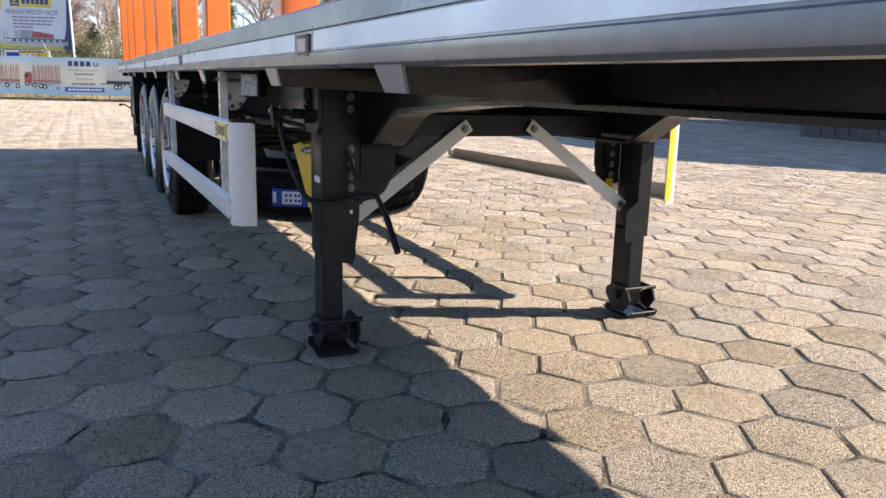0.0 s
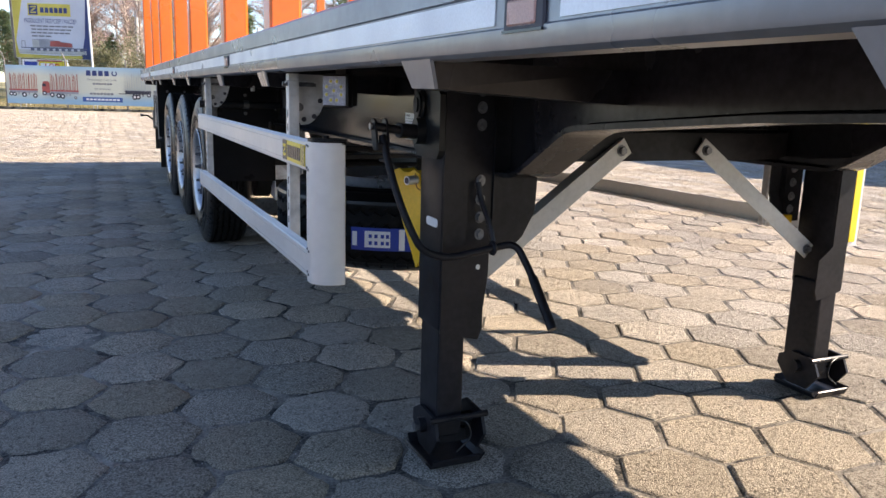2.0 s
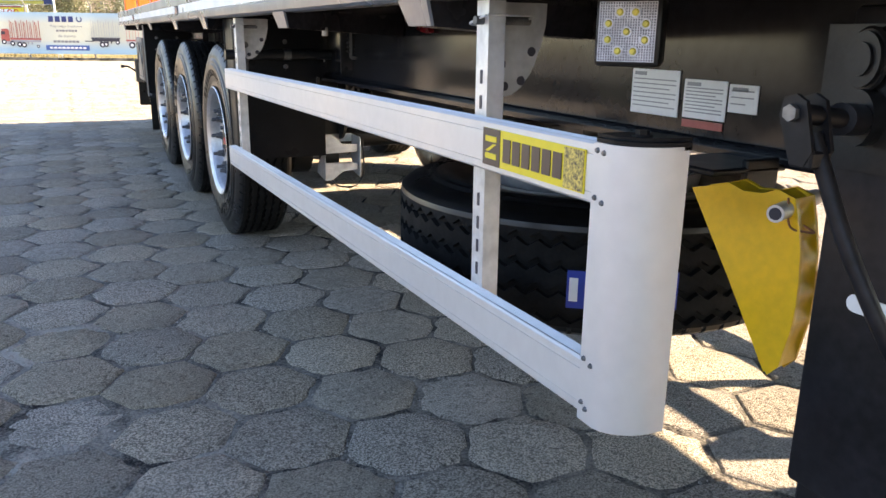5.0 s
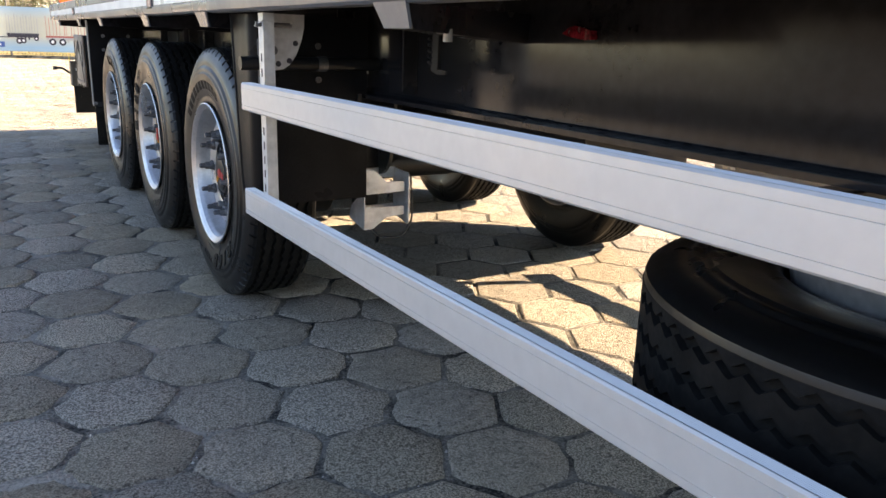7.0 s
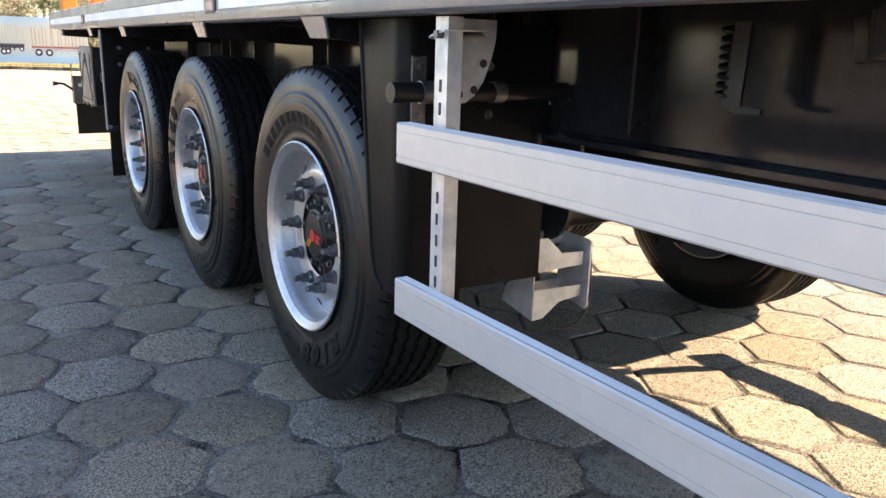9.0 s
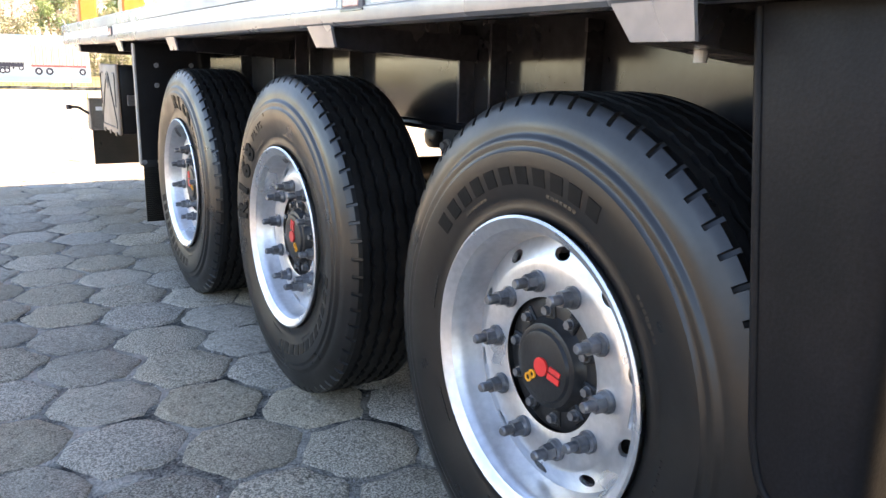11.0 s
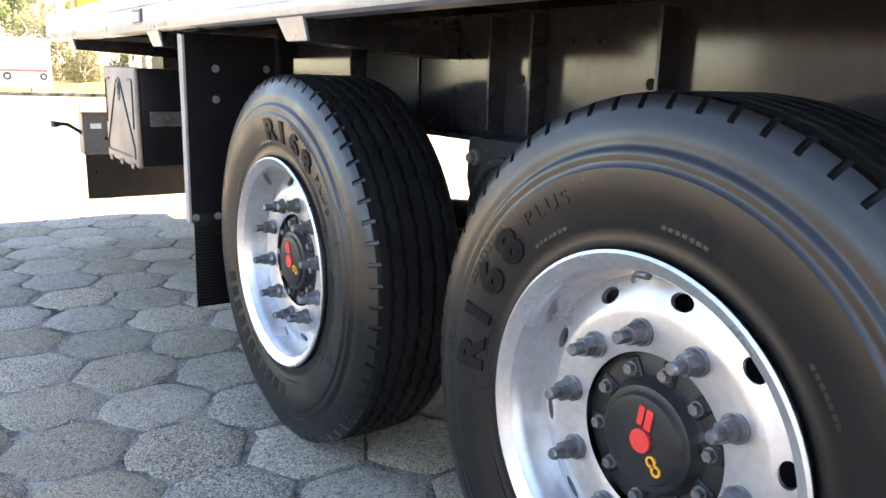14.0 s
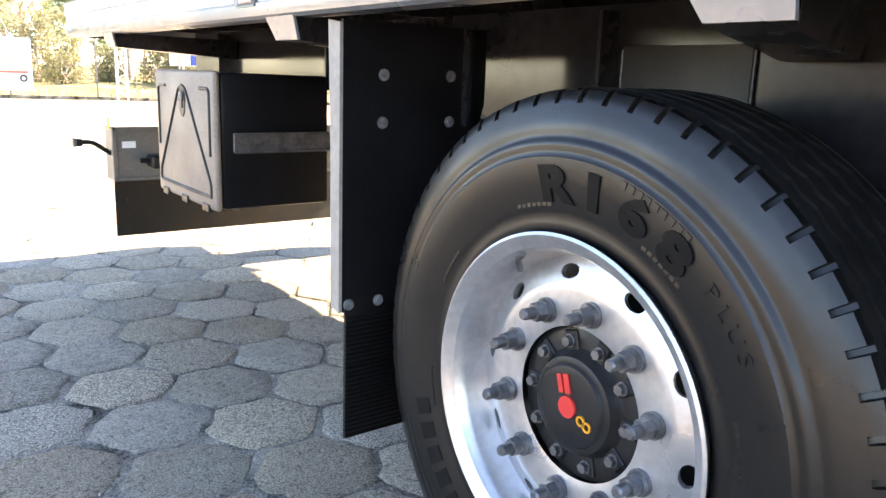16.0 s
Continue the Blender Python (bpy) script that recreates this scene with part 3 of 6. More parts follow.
def arc_blocks(bm, count, radius, h, angle, step, x0, x1, fill=0.72, on_side=False):
    """A row of plain raised blocks round the side."""
    for i in range(count):
        a0 = radians(angle + i * step)
        a1 = radians(angle + (i + fill) * step)
        vs = []
        for x in (x0, x1):
            for a, r in ((a0, radius - h / 2), (a0, radius + h / 2), (a1, radius + h / 2), (a1, radius - h / 2)):
                d = float(np.interp(r, (0.330, 0.345, 0.380, 0.408), (0.0165, 0.0125, 0.004, 0.0))) if on_side else 0.0
                vs.append(bm.verts.new((x + d, -r * math.sin(a), r * math.cos(a))))
        q = vs
        for f in ((0, 1, 2, 3), (4, 7, 6, 5), (0, 4, 5, 1), (1, 5, 6, 2), (2, 6, 7, 3), (3, 7, 4, 0)):
            bm.faces.new([q[j] for j in f])
    return bm


def lug_nut(bm, x):
    """A washer, hexagon and stud end, pointing out along -x from the disc face at x."""
    cyl(bm, (x, 0, 0), (x - 0.007, 0, 0), 0.0225, 20)
    cyl(bm, (x - 0.007, 0, 0), (x - 0.014, 0, 0), 0.0205, 20, 0.018)
    cyl(bm, (x - 0.012, 0, 0), (x - 0.034, 0, 0), 0.0175, 6, 0.0165)
    cyl(bm, (x - 0.033, 0, 0), (x - 0.056, 0, 0), 0.0105, 12)
    cyl(bm, (x - 0.056, 0, 0), (x - 0.060, 0, 0), 0.0105, 12, 0.008)
    return bm


def wheel_disc(bm):
    """Rim: rounded outer lip, deep barrel, cranked disc with hand holes."""
    lip = [(0.020, 0.289), (0.010, 0.300), (0.004, 0.302), (0.001, 0.297), (0.004, 0.290), (0.012, 0.282), (0.016, 0.275), (0.024, 0.2715), (0.028, 0.268), (0.040, 0.2655), (0.050, 0.263), (0.072, 0.259), (0.084, 0.254)]
    lathe(bm, lip + [(0.30, 0.249), (0.34, 0.285), (0.34, 0.292), (0.2, 0.262), (0.12, 0.262), (0.06, 0.278)], 96)
    # disc, with oval hand holes
    n, rows_in = 480, 18
    ring = [(0.084, 0.254), (0.083, 0.2515)] + [(0.0815 - 0.0175 * k / rows_in, 0.249 - 0.040 * k / rows_in) for k in range(rows_in + 1)]
    ring += [(0.0635, 0.197), (0.064, 0.182), (0.0645, 0.150), (0.068, 0.135)]

    def point(k, i):
        i0 = min(int(i), len(ring) - 2)
        f = i - i0
        x, r = ring[i0][0] * (1 - f) + ring[i0 + 1][0] * f, ring[i0][1] * (1 - f) + ring[i0 + 1][1] * f
        return x, r * math.sin(2 * math.pi * k / n), r * math.cos(2 * math.pi * k / n)

    def where(k, i):
        du, dv = ((k % 48) - 24) / 6.8, (i - 2 - rows_in / 2) / (rows_in * 0.32)
        return du, dv, math.hypot(du, dv)

    rows = []
    for i in range(len(ring)):
        row = []
        for k in range(n):
            du, dv, e = where(k, i)
            if 0.86 < e < 1.15 and 2 <= i <= 2 + rows_in:
                row.append(bm.verts.new(point(k + du * 6.8 * (1 / e - 1), i + dv * rows_in * 0.32 * (1 / e - 1))))
            else:
                row.append(bm.verts.new(point(k, i)))
        rows.append(row)
    for i, (a, b) in enumerate(zip(rows, rows[1:])):
        for k in range(n):
            if where(k + 0.5, i + 0.5)[2] < 0.99:
                continue
            bm.faces.new((a[k], a[(k + 1) % n], b[(k + 1) % n], b[k]))
    bmesh.ops.delete(bm, geom=[v for v in bm.verts if not v.link_faces], context="VERTS")
    # turned-in edge of each hole
    for h in range(10):
        edge = [(24 + 48 * h + 6.8 * math.cos(t), 2 + rows_in / 2 + rows_in * 0.32 * math.sin(t)) for t in np.linspace(0, 2 * math.pi, 41)[:-1]]
        fr = [bm.verts.new(point(*e)) for e in edge]
        bk = [bm.verts.new((v.co.x + 0.010, v.co.y * 0.985, v.co.z * 0.985)) for v in fr]
        for q in range(40):
            bm.faces.new((fr[q], fr[(q + 1) % 40], bk[(q + 1) % 40], bk[q]))
    return bm


SPARE_TYRE = link_mesh("tyre", tyre_mesh(B(), 0.0085, 0.0075, (0.074, 0.130, 0.188, 0.244)), [M_RUBBER, M_TREAD], 36)
TYRE = link_mesh("tyre", tyre_mesh(B()), [M_RUBBER, M_TREAD], 36)
RIM = link_mesh("rim", wheel_disc(B()), M_RIM, 35)


def build_wheel(words, spin, loc, parent, phase=0.0, name="wheel"):
    """Hub centre at loc, outside towards -x; tyre and cap are turned about the axle by spin degrees, rim and nuts by phase."""
    bm = B()
    lathe(bm, [(0.12, 0.205), (0.13, 0.215), (0.33, 0.215), (0.34, 0.09), (0.36, 0.09), (0.36, 0.05), (0.12, 0.05)], 48)
    at = pose(loc[0], loc[1], loc[2], spin, 0, 0)
    w = part(name, bm, M_HUB, parent, "single wide trailer wheel with a silver rim", smooth=35, at=at)
    w.matrix_parent_inverse = world_of(parent).inverted()
    ob = new("tyre", TYRE)
    ob.parent = w
    tagged(ob, "new black tyre with notched shoulders")
    ob = new("rim", RIM)
    ob.parent = w
    ob.matrix_basis = pose(0, 0, 0, phase - spin, 0, 0)
    tagged(ob, "silver painted steel rim")
    # hub and cap
    bm = B()
    lathe(bm, [(0.052, 0.136), (0.040, 0.134), (0.036, 0.128), (0.036, 0.094), (0.030, 0.088), (0.014, 0.082), (0.012, 0.078), (0.012, 0.072), (0.006, 0.068), (0.004, 0.060), (0.006, 0.0), (0.08, 0.0), (0.08, 0.136)], 60, closed=False)
    DEEP = Matrix.Translation((0.044, 0, 0)) @ Matrix.Diagonal((1, 1.03, 1.03, 1))
    part("hub_cap", bm, M_HUB, w, "dusty black hub with a round cap", smooth=35, at=DEEP)
    rib = part("hub_rib", box(B(), 0.030, 0.05, -0.014, 0.014, 0.088, 0.124, 0.003), M_HUB, w, at=DEEP @ Matrix.Rotation(0.126, 4, "X"))
    for k in range(1, 10):
        repeat(rib, DEEP @ Matrix.Rotation(2 * math.pi * (k + 0.2) / 10, 4, "X"))
    bm = B()
    cyl(bm, (0.0055, 0, 0), (0.0005, 0, 0), 0.0185, 28)
    box(bm, 0.0015, 0.0050, -0.013, -0.001, 0.022, 0.055, m=Matrix.Rotation(radians(6), 4, "X"))
    box(bm, 0.0015, 0.0050, 0.003, 0.013, 0.024, 0.055, m=Matrix.Rotation(radians(6), 4, "X"))
    part("red_badge", bm, M_RED, w, "red round badge", at=DEEP)
    bm = B()
    for dz in (-0.034, -0.049):
        lathe_pts = [(0.0012, 0.009), (0.0012, 0.0055), (0.0050, 0.0055), (0.0050, 0.009)]
        sub = B()
        lathe(sub, lathe_pts, 18)
        bmesh.ops.transform(sub, matrix=Matrix.Rotation(radians(-45), 4, "X") @ Matrix.Translation((0, 0, dz)), verts=sub.verts[:])
        tmp = bpy.data.meshes.new("t")
        sub.to_mesh(tmp)
        sub.free()
        bm.from_mesh(tmp)
        bpy.data.meshes.remove(tmp)
    part("amber_mark", bm, M_AMBER, w, "amber printed mark", at=DEEP)
    nut = None
    for k in range(10):
        m = Matrix.Rotation(radians(36 * k + phase - spin), 4, "X") @ Matrix.Translation((0, 0, 0.1675))
        if nut is None:
            nut = part("wheel_nut", lug_nut(B(), 0.0645), M_NUT, w, "dull zinc wheel nut on a stud", smooth=30, at=m)
        else:
            repeat(nut, m)
    bolt = None
    for k in range(10):
        a = 2 * math.pi * (k + 0.0) / 10 + 0.12
        m = DEEP @ Matrix.Rotation(a, 4, "X") @ Matrix.Translation((0, 0, 0.106))
        if bolt is None:
            bm = B()
            cyl(bm, (0.032, 0, 0), (0.027, 0, 0), 0.0115, 16)
            cyl(bm, (0.027, 0, 0), (0.017, 0, 0), 0.009, 6)
            bolt = part("hub_bolt", bm, M_NUT, w, smooth=30, at=m)
        else:
            repeat(bolt, m)
    bm = B()
    tube(bm, rounded([(0.05, 0.05, 0.245), (0.03, 0.03, 0.262), (0.02, 0.0, 0.268)], 0.02, 3), 0.006, 8)
    part("valve_stem", bm, M_NUT, w, at=Matrix())
    if words:
        # raised words and blocks on the side, round the bead
        for k, letter in enumerate("R168"):
            part("raised_letter", arc_words(B(), letter, 0.076, 0.377, words[0] - 3.6 + 12.5 * (k - 1.5), 0.004, -0.0036, 1.40, 0.0040, on_side=True), M_LETTER, w, "raised sidewall lettering", at=Matrix())
        for k, letter in enumerate("PLUS"):
            part("raised_letter", arc_words(B(), letter, 0.034, 0.390, words[0] + 33 + 4.6 * (k - 1.5), 0.004, -0.0018, 1.25, on_side=True), M_RUBBER, w, at=Matrix())
        for k in range(9):
            part("raised_bar", arc_blocks(B(), 1, 0.4135, 0.011, words[0] - 3 + 2.2 * k, 2.2, 0.008, -0.0012, 0.7), M_RUBBER, w, at=Matrix())
        for k in range(11):
            part("raised_block", arc_blocks(B(), 1, 0.377, 0.034, words[1] + 4.4 + 7.6 * k, 7.6, 0.004, -0.0014, 0.66, on_side=True), M_LETTER, w, at=Matrix())
    bm = B()
    for k in range(0, 8):
        arc_blocks(bm, 7, 0.348, 0.010, k * 45 + 3, 2.0, 0.0135, 0.0115)
    tagged(part("raised_print", bm, M_RUBBER, w, at=Matrix()), kind="stuff")
    return w


TX = 0.652                                  # outer tyre side
AXLES = [7.40, 8.71, 10.02]
ZH = 0.524
for y, spin, phase, words in zip(AXLES, (92, 2, -22), (21.5, 26, 8), ((67, -150), (-65, 90), (41, 190))):
    build_wheel(words, spin, (TX, y, ZH), trailer, phase)
for y in AXLES:                             # far side
    w = build_wheel(None, 40, (0, 0, 0), trailer)
    w.matrix_parent_inverse = world_of(trailer).inverted()
    w.matrix_basis = pose(2 * XC - TX, y, ZH, 0, 0, 180)

# ---- running gear ----
for y in AXLES:
    bm = B()
    cyl(bm, (TX + 0.3, y, ZH), (2 * XC - TX - 0.3, y, ZH), 0.073, 20)
    ax = part("axle", bm, M_BLACK_MATT, trailer, "black axle tube", smooth=40)
    for s in (1, -1):
        X = (lambda v: v) if s == 1 else (lambda v: 2 * XC - v)
        yh = y - 0.52
        hanger = [(yh - 0.15, 0.906), (yh + 0.14, 0.906), (yh + 0.145, 0.80)] + [(yh + 0.125 * math.cos(a), 0.70 + 0.125 * math.sin(a)) for a in np.linspace(0.2, -3.34, 14)] + [(yh - 0.15, 0.80)]
        # hanger bracket, trailing arm, air spring, brake chamber
        bm = B()
        prism(bm, hanger, "x", X(1.050), X(1.064))
        prism(bm, hanger, "x", X(1.200), X(1.214))
        tube(bm, [(X(1.046), yh + 0.12 * math.cos(a) - 0.01, 0.715 + 0.14 * math.sin(a)) for a in np.linspace(-0.5, 2.2, 14)], 0.013, 8)
        hg = part("spring_hanger", bm, M_HANGER, trailer, "black suspension hanger bracket", smooth=35)
        bm = B()
        m = pose(X(1.050), yh, 0.70, 0, -90 * s, 0)
        disc_hull(bm, [(0.075 * math.cos(a) * (1.5 if math.cos(a) > 0 else 1) , 0.065 * math.sin(a) * (1 if math.cos(a) < 0.3 else 0.75)) for a in np.linspace(0, 2 * math.pi, 22)[:-1]], 0.010, m)
        part("pivot_plate", bm, M_BLACK_MATT, hg)
        bm = B()
        cyl(bm, (X(1.042), yh, 0.70), (X(1.020), yh, 0.70), 0.040, 24)
        cyl(bm, (X(1.020), yh, 0.70), (X(1.002), yh, 0.70), 0.028, 6)
        part("pivot_bolt", bm, M_UNDERRUN, hg, "large dull steel pivot bolt", smooth=30)
        bm = B()
        cyl(bm, (X(1.050), yh + 0.11, 0.855), (X(1.040), yh + 0.11, 0.855), 0.021, 18)
        cyl(bm, (X(1.040), yh + 0.11, 0.855), (X(1.026), yh + 0.11, 0.855), 0.014, 6)
        part("hanger_bolt", bm, M_UNDERRUN, hg, smooth=30)
        bm = B()
        tube(bm, rounded([(X(1.130), yh, 0.70), (X(1.130), y - 0.1, 0.65), (X(1.130), y + 0.12, 0.62), (X(1.130), y + 0.42, 0.56)], 0.1, 4), 0.045, 10)
        box(bm, X(1.080), X(1.180), y - 0.09, y + 0.09, ZH - 0.09, 0.66, 0.01)
        part("trailing_arm", bm, M_BLACK_MATT, trailer, smooth=40)
        bm = B()
        sub = [(0.0, 0.05), (0.0, 0.12), (0.03, 0.135), (0.08, 0.14), (0.13, 0.12), (0.16, 0.14), (0.21, 0.145), (0.26, 0.13), (0.27, 0.05)]
        lathe(bm, sub, 32, closed=False)
        bmesh.ops.transform(bm, matrix=pose(X(1.150), y + 0.40, 0.60) @ Matrix.Rotation(radians(-90), 4, "Y"), verts=bm.verts[:])
        part("air_spring", bm, M_RUBBER, trailer, "black rubber air spring", smooth=40)
        bm = B()
        cyl(bm, (X(1.350), y - 0.10, 0.66), (X(1.350), y - 0.32, 0.70), 0.085, 20)
        part("brake_chamber", bm, M_BLACK_MATT, trailer, smooth=40)
        bm = B()
        lathe(bm, [(0.0, 0.20), (0.10, 0.205), (0.10, 0.06), (0.0, 0.06)], 40)
        bmesh.ops.transform(bm, matrix=Matrix.Translation((X(1.060), y, ZH)) @ Matrix.Diagonal((s, 1, 1, 1)), verts=bm.verts[:])
        part("brake_disc", bm, M_HUB, trailer, smooth=40)
bm = B()
for x, y0, y1, z in ((1.55, 5.9, 7.0, 0.86), (2.1, 5.9, 7.0, 0.86)):
    cyl(bm, (x, y0, z), (x, y1, z), 0.12, 24)
part("air_tank", bm, M_BLACK_MATT, trailer, "black air tanks under the frame", smooth=40)
for k, x in enumerate((1.70, 1.76, 1.82, 1.88)):
    part("air_line", tube(B(), [(x, y, 1.02 + 0.02 * math.sin(y * 2.1 + k)) for y in np.arange(3.8, 12.9, 0.35)], 0.010, 6), M_BLACK_MATT, trailer)
for y in (0.8, 2.2, 4.9, 6.3, 7.6, 8.9, 10.3, 12.0):
    lo = 1.125 if y < 2.9 else 1.05 if y > 10.7 else 0.92
    part("frame_cross_tube", box(B(), 1.15, 2 * XC - 1.15, y - 0.05, y + 0.05, lo, lo + 0.10, 0.008), M_BLACK, trailer)

# ---- mudguards and flaps ----
for s in (1, -1):
    X = (lambda v: v) if s == 1 else (lambda v: 2 * XC - v)
    bm = B()
    outer = rounded([(X(0.655), 6.925, 0), (X(0.655), 6.750, 0), (X(1.09), 6.742, 0)], 0.045, 8)
    inner = rounded([(X(0.661), 6.925, 0), (X(0.661), 6.757, 0), (X(1.09), 6.749, 0)], 0.040, 8)
    levels = [(1.178, 1.21), (1.06, 1.14), (0.60, 0.84), (0.565, 0.81), (0.54, 0.74), (0.522, 0.64), (0.512, 0.52)]
    rings = []
    for z, keep in levels:
        # the rear lip is cut back towards the rounded lower corner
        lim = 6.742 + (6.925 - 6.742) * keep
        rings.append([bm.verts.new((p.x, p.y if p.y < 6.84 else lim, z)) for p in outer] + [bm.verts.new((p.x, p.y if p.y < 6.84 else lim, z)) for p in inner[::-1]])
    for r0, r1 in zip(rings, rings[1:]):
        for k in range(len(r0)):
            k2 = (k + 1) % len(r0)
            bm.faces.new((r0[k], r0[k2], r1[k2], r1[k]))
    bm.faces.new(rings[0])
    bm.faces.new(rings[-1][::-1])
    gd = part("mudguard_front", bm, M_PLASTIC, trailer, "black plastic mudguard panel before the first wheel", smooth=40)
    tube_b = B()
    tube(tube_b, rounded([(X(0.656), 6.965, 1.176), (X(0.656), 6.952, 1.06), (X(0.656), 6.898, 0.60), (X(0.656), 6.878, 0.540), (X(0.657), 6.838, 0.513)], 0.04, 5), 0.0065, 8)
    part("rolled_edge", tube_b, M_PLASTIC, gd, smooth=50)
    bm = B()
    cyl(bm, (X(0.607), 6.715, 1.015), (X(1.12), 6.715, 1.015), 0.023, 20)
    part("guard_stub", bm, M_BLACK_MATT, gd, "black tube holding the mudguard", smooth=40)
    for xc in (0.70, 0.90):
        bm = B()
        cyl(bm, (X(xc - 0.017), 6.715, 1.015), (X(xc + 0.017), 6.715, 1.015), 0.0265, 24)
        for z0, z1 in ((1.038, 1.096), (0.934, 0.992)):
            box(bm, X(xc - 0.02), X(xc + 0.02), 6.746, 6.754, z0, z1, 0.002)
        hexbolt(bm, (X(xc), 6.746, 1.075), (0, -1, 0), 0.008)
        hexbolt(bm, (X(xc), 6.746, 0.958), (0, -1, 0), 0.008)
        part("clamp", bm, M_NUT, gd, "dull zinc pipe clamp", smooth=30)
    # rear flap
    bm = B()
    prism(bm, [(X(0.612), 1.172), (X(1.00), 1.172), (X(1.00), 1.00), (X(0.98), 0.94), (X(0.98), 0.535), (X(0.612), 0.535)], "y", 10.640, 10.648)
    fl = part("rear_mudflap", bm, M_PLASTIC, trailer, "black plastic flap behind the last wheel")
    bm = B()
    prism(bm, [(10.640, 1.165), (10.690, 1.172), (10.680, 0.90), (10.678, 0.55), (10.668, 0.540), (10.640, 0.535)], "x", X(0.604), X(0.612))
    part("flap_edge", bm, M_FLAPLIP, fl, "grey-brown turned edge")
    bm = B()
    comb = [(10.638, 0.565), (10.638, 0.229)] + [(yy, 0.231 + i * 0.011 + dz) for i in range(27) for yy, dz in ((10.631, 0.0), (10.627, 0.002), (10.627, 0.007), (10.631, 0.009))]
    prism(bm, comb, "x", X(0.616), X(0.988))
    part("rubber_skirt", bm, M_RUBBER, fl, "ribbed black rubber skirt")
    for x, z in ((0.713, 1.061), (0.895, 1.063), (0.711, 0.958), (0.895, 0.959), (0.623, 0.556), (0.70, 0.556), (0.86, 0.556)):
        part("flap_bolt", hexbolt(B(), (X(x), 10.629 if z < 0.6 else 10.640, z), (0, -1, 0), 0.009, 0.008), M_BOLT, fl)
    part("flap_bracket", box(B(), X(0.93), X(0.945), 10.62, 10.64, 0.95, 1.17), M_BLACK, fl)


# ---- side guards ----
def side_guard(s):
    X = (lambda v: v) if s == 1 else (lambda v: 2 * XC - v)
    g = new("side_guard")
    g.matrix_basis = pose(X(0.6), 5.2, 0.52)
    tagged(g, "silver aluminium side guard with two rails and a rounded front end")
    g.parent = trailer
    g.matrix_parent_inverse = world_of(trailer).inverted()
    for z0 in (0.866, 0.512):
        bm = B()
        f = [(0.5880, z0 + 0.004), (0.5880, z0 + 0.016), (0.5900, z0 + 0.0165), (0.5900, z0 + 0.0185), (0.5880, z0 + 0.019), (0.5880, z0 + 0.071), (0.5902, z0 + 0.0715), (0.5902, z0 + 0.0735), (0.5880, z0 + 0.074), (0.5880, z0 + 0.086), (0.5920, z0 + 0.090)]
        top = []
        for i in range(6):
            x = 0.595 + i * 0.004
            top += [(x, z0 + 0.090), (x + 0.001, z0 + 0.0885), (x + 0.003, z0 + 0.0885)]
        pts = f + top + [(0.619, z0 + 0.090), (0.619, z0 + 0.080), (0.613, z0 + 0.080), (0.5920, z0 + 0.080), (0.5920, z0 + 0.010), (0.619, z0 + 0.010), (0.619, z0), (0.5920, z0)]
        prism(bm, [(X(x), z) for x, z in pts], "y", 3.812, 6.647)
        for v in bm.verts:
            v.co.z += (0.038 if z0 < 0.6 else 0.015) * (6.647 - v.co.y) / 2.83
        part("guard_rail", bm, M_ALU, g, "silver extruded rail with fine grooves")
    # rounded end panel
    bm = B()
    line = [(0.5865, 3.828), (0.5865, 3.795)] + [(0.5865 + 0.080 * (1 - math.cos(a)), 3.795 - 0.057 * math.sin(a)) for a in np.linspace(0.1, math.pi / 2, 14)] + [(0.680, 3.738)]
    inner = [(x + 0.004, y + (0.004 if i > 6 else 0)) for i, (x, y) in enumerate(line)]
    prism(bm, [(X(x), y) for x, y in line + inner[::-1]], "z", 0.540, 0.971)
    part("end_panel", bm, M_ALU, g, "rounded silver end panel", smooth=40)
    bm = B()
    prism(bm, [(X(x), y) for x, y in [(p[0] + 0.004, p[1]) for p in line] + [(0.686, 3.828)]], "z", 0.966, 0.977)
    prism(bm, [(X(x), y) for x, y in [(p[0] + 0.012, p[1] + 0.01) for p in line] + [(0.678, 3.828)]], "z", 0.977, 0.982)
    hexbolt(bm, (X(0.635), 3.785, 0.981), (0, 0, 1), 0.010)
    part("end_cap", bm, M_PLASTIC, g, "black plastic cap on the end panel")
    for y, z in ((3.819, 0.960), (3.804, 0.958), (3.819, 0.892), (3.802, 0.887), (3.819, 0.643), (3.802, 0.637), (3.819, 0.571), (3.808, 0.563)):
        part("rivet", cyl(B(), (X(0.5865), y, z), (X(0.5830), y, z), 0.0045, 12, 0.003), M_NUT, g, smooth=40)
    for yp, wp in ((4.208, 0.045), (6.500, 0.048)):
        bm = B()
        prism(bm, [(X(0.6210), yp), (X(0.6560), yp), (X(0.6560), yp + 0.003), (X(0.6240), yp + 0.003), (X(0.6240), yp + wp - 0.003), (X(0.6560), yp + wp - 0.003), (X(0.6560), yp + wp), (X(0.6210), yp + wp)], "z", 0.545, 1.176)
        post = part("guard_post", bm, M_ZINC, g, "galvanised slotted upright")
        for z in np.arange(0.575, 1.05, 0.0465):
            if 0.85 < z < 0.975:
                continue
            ring = [(yp + wp / 2 + (0.0042 if c > 0 else -0.0042) * min(1.0, abs(c) * 2.2), z + 0.0085 * (1 if sn > 0 else -1) + 0.0042 * sn) for c, sn in ((math.cos(a), math.sin(a)) for a in np.linspace(0.13, 2 * math.pi + 0.13, 17)[:-1])]
            part("slot", prism(B(), ring, "x", X(0.6198), X(0.6212)), M_DARKINK, post)
        # quarter-round gusset across the trailer
        bm = B()
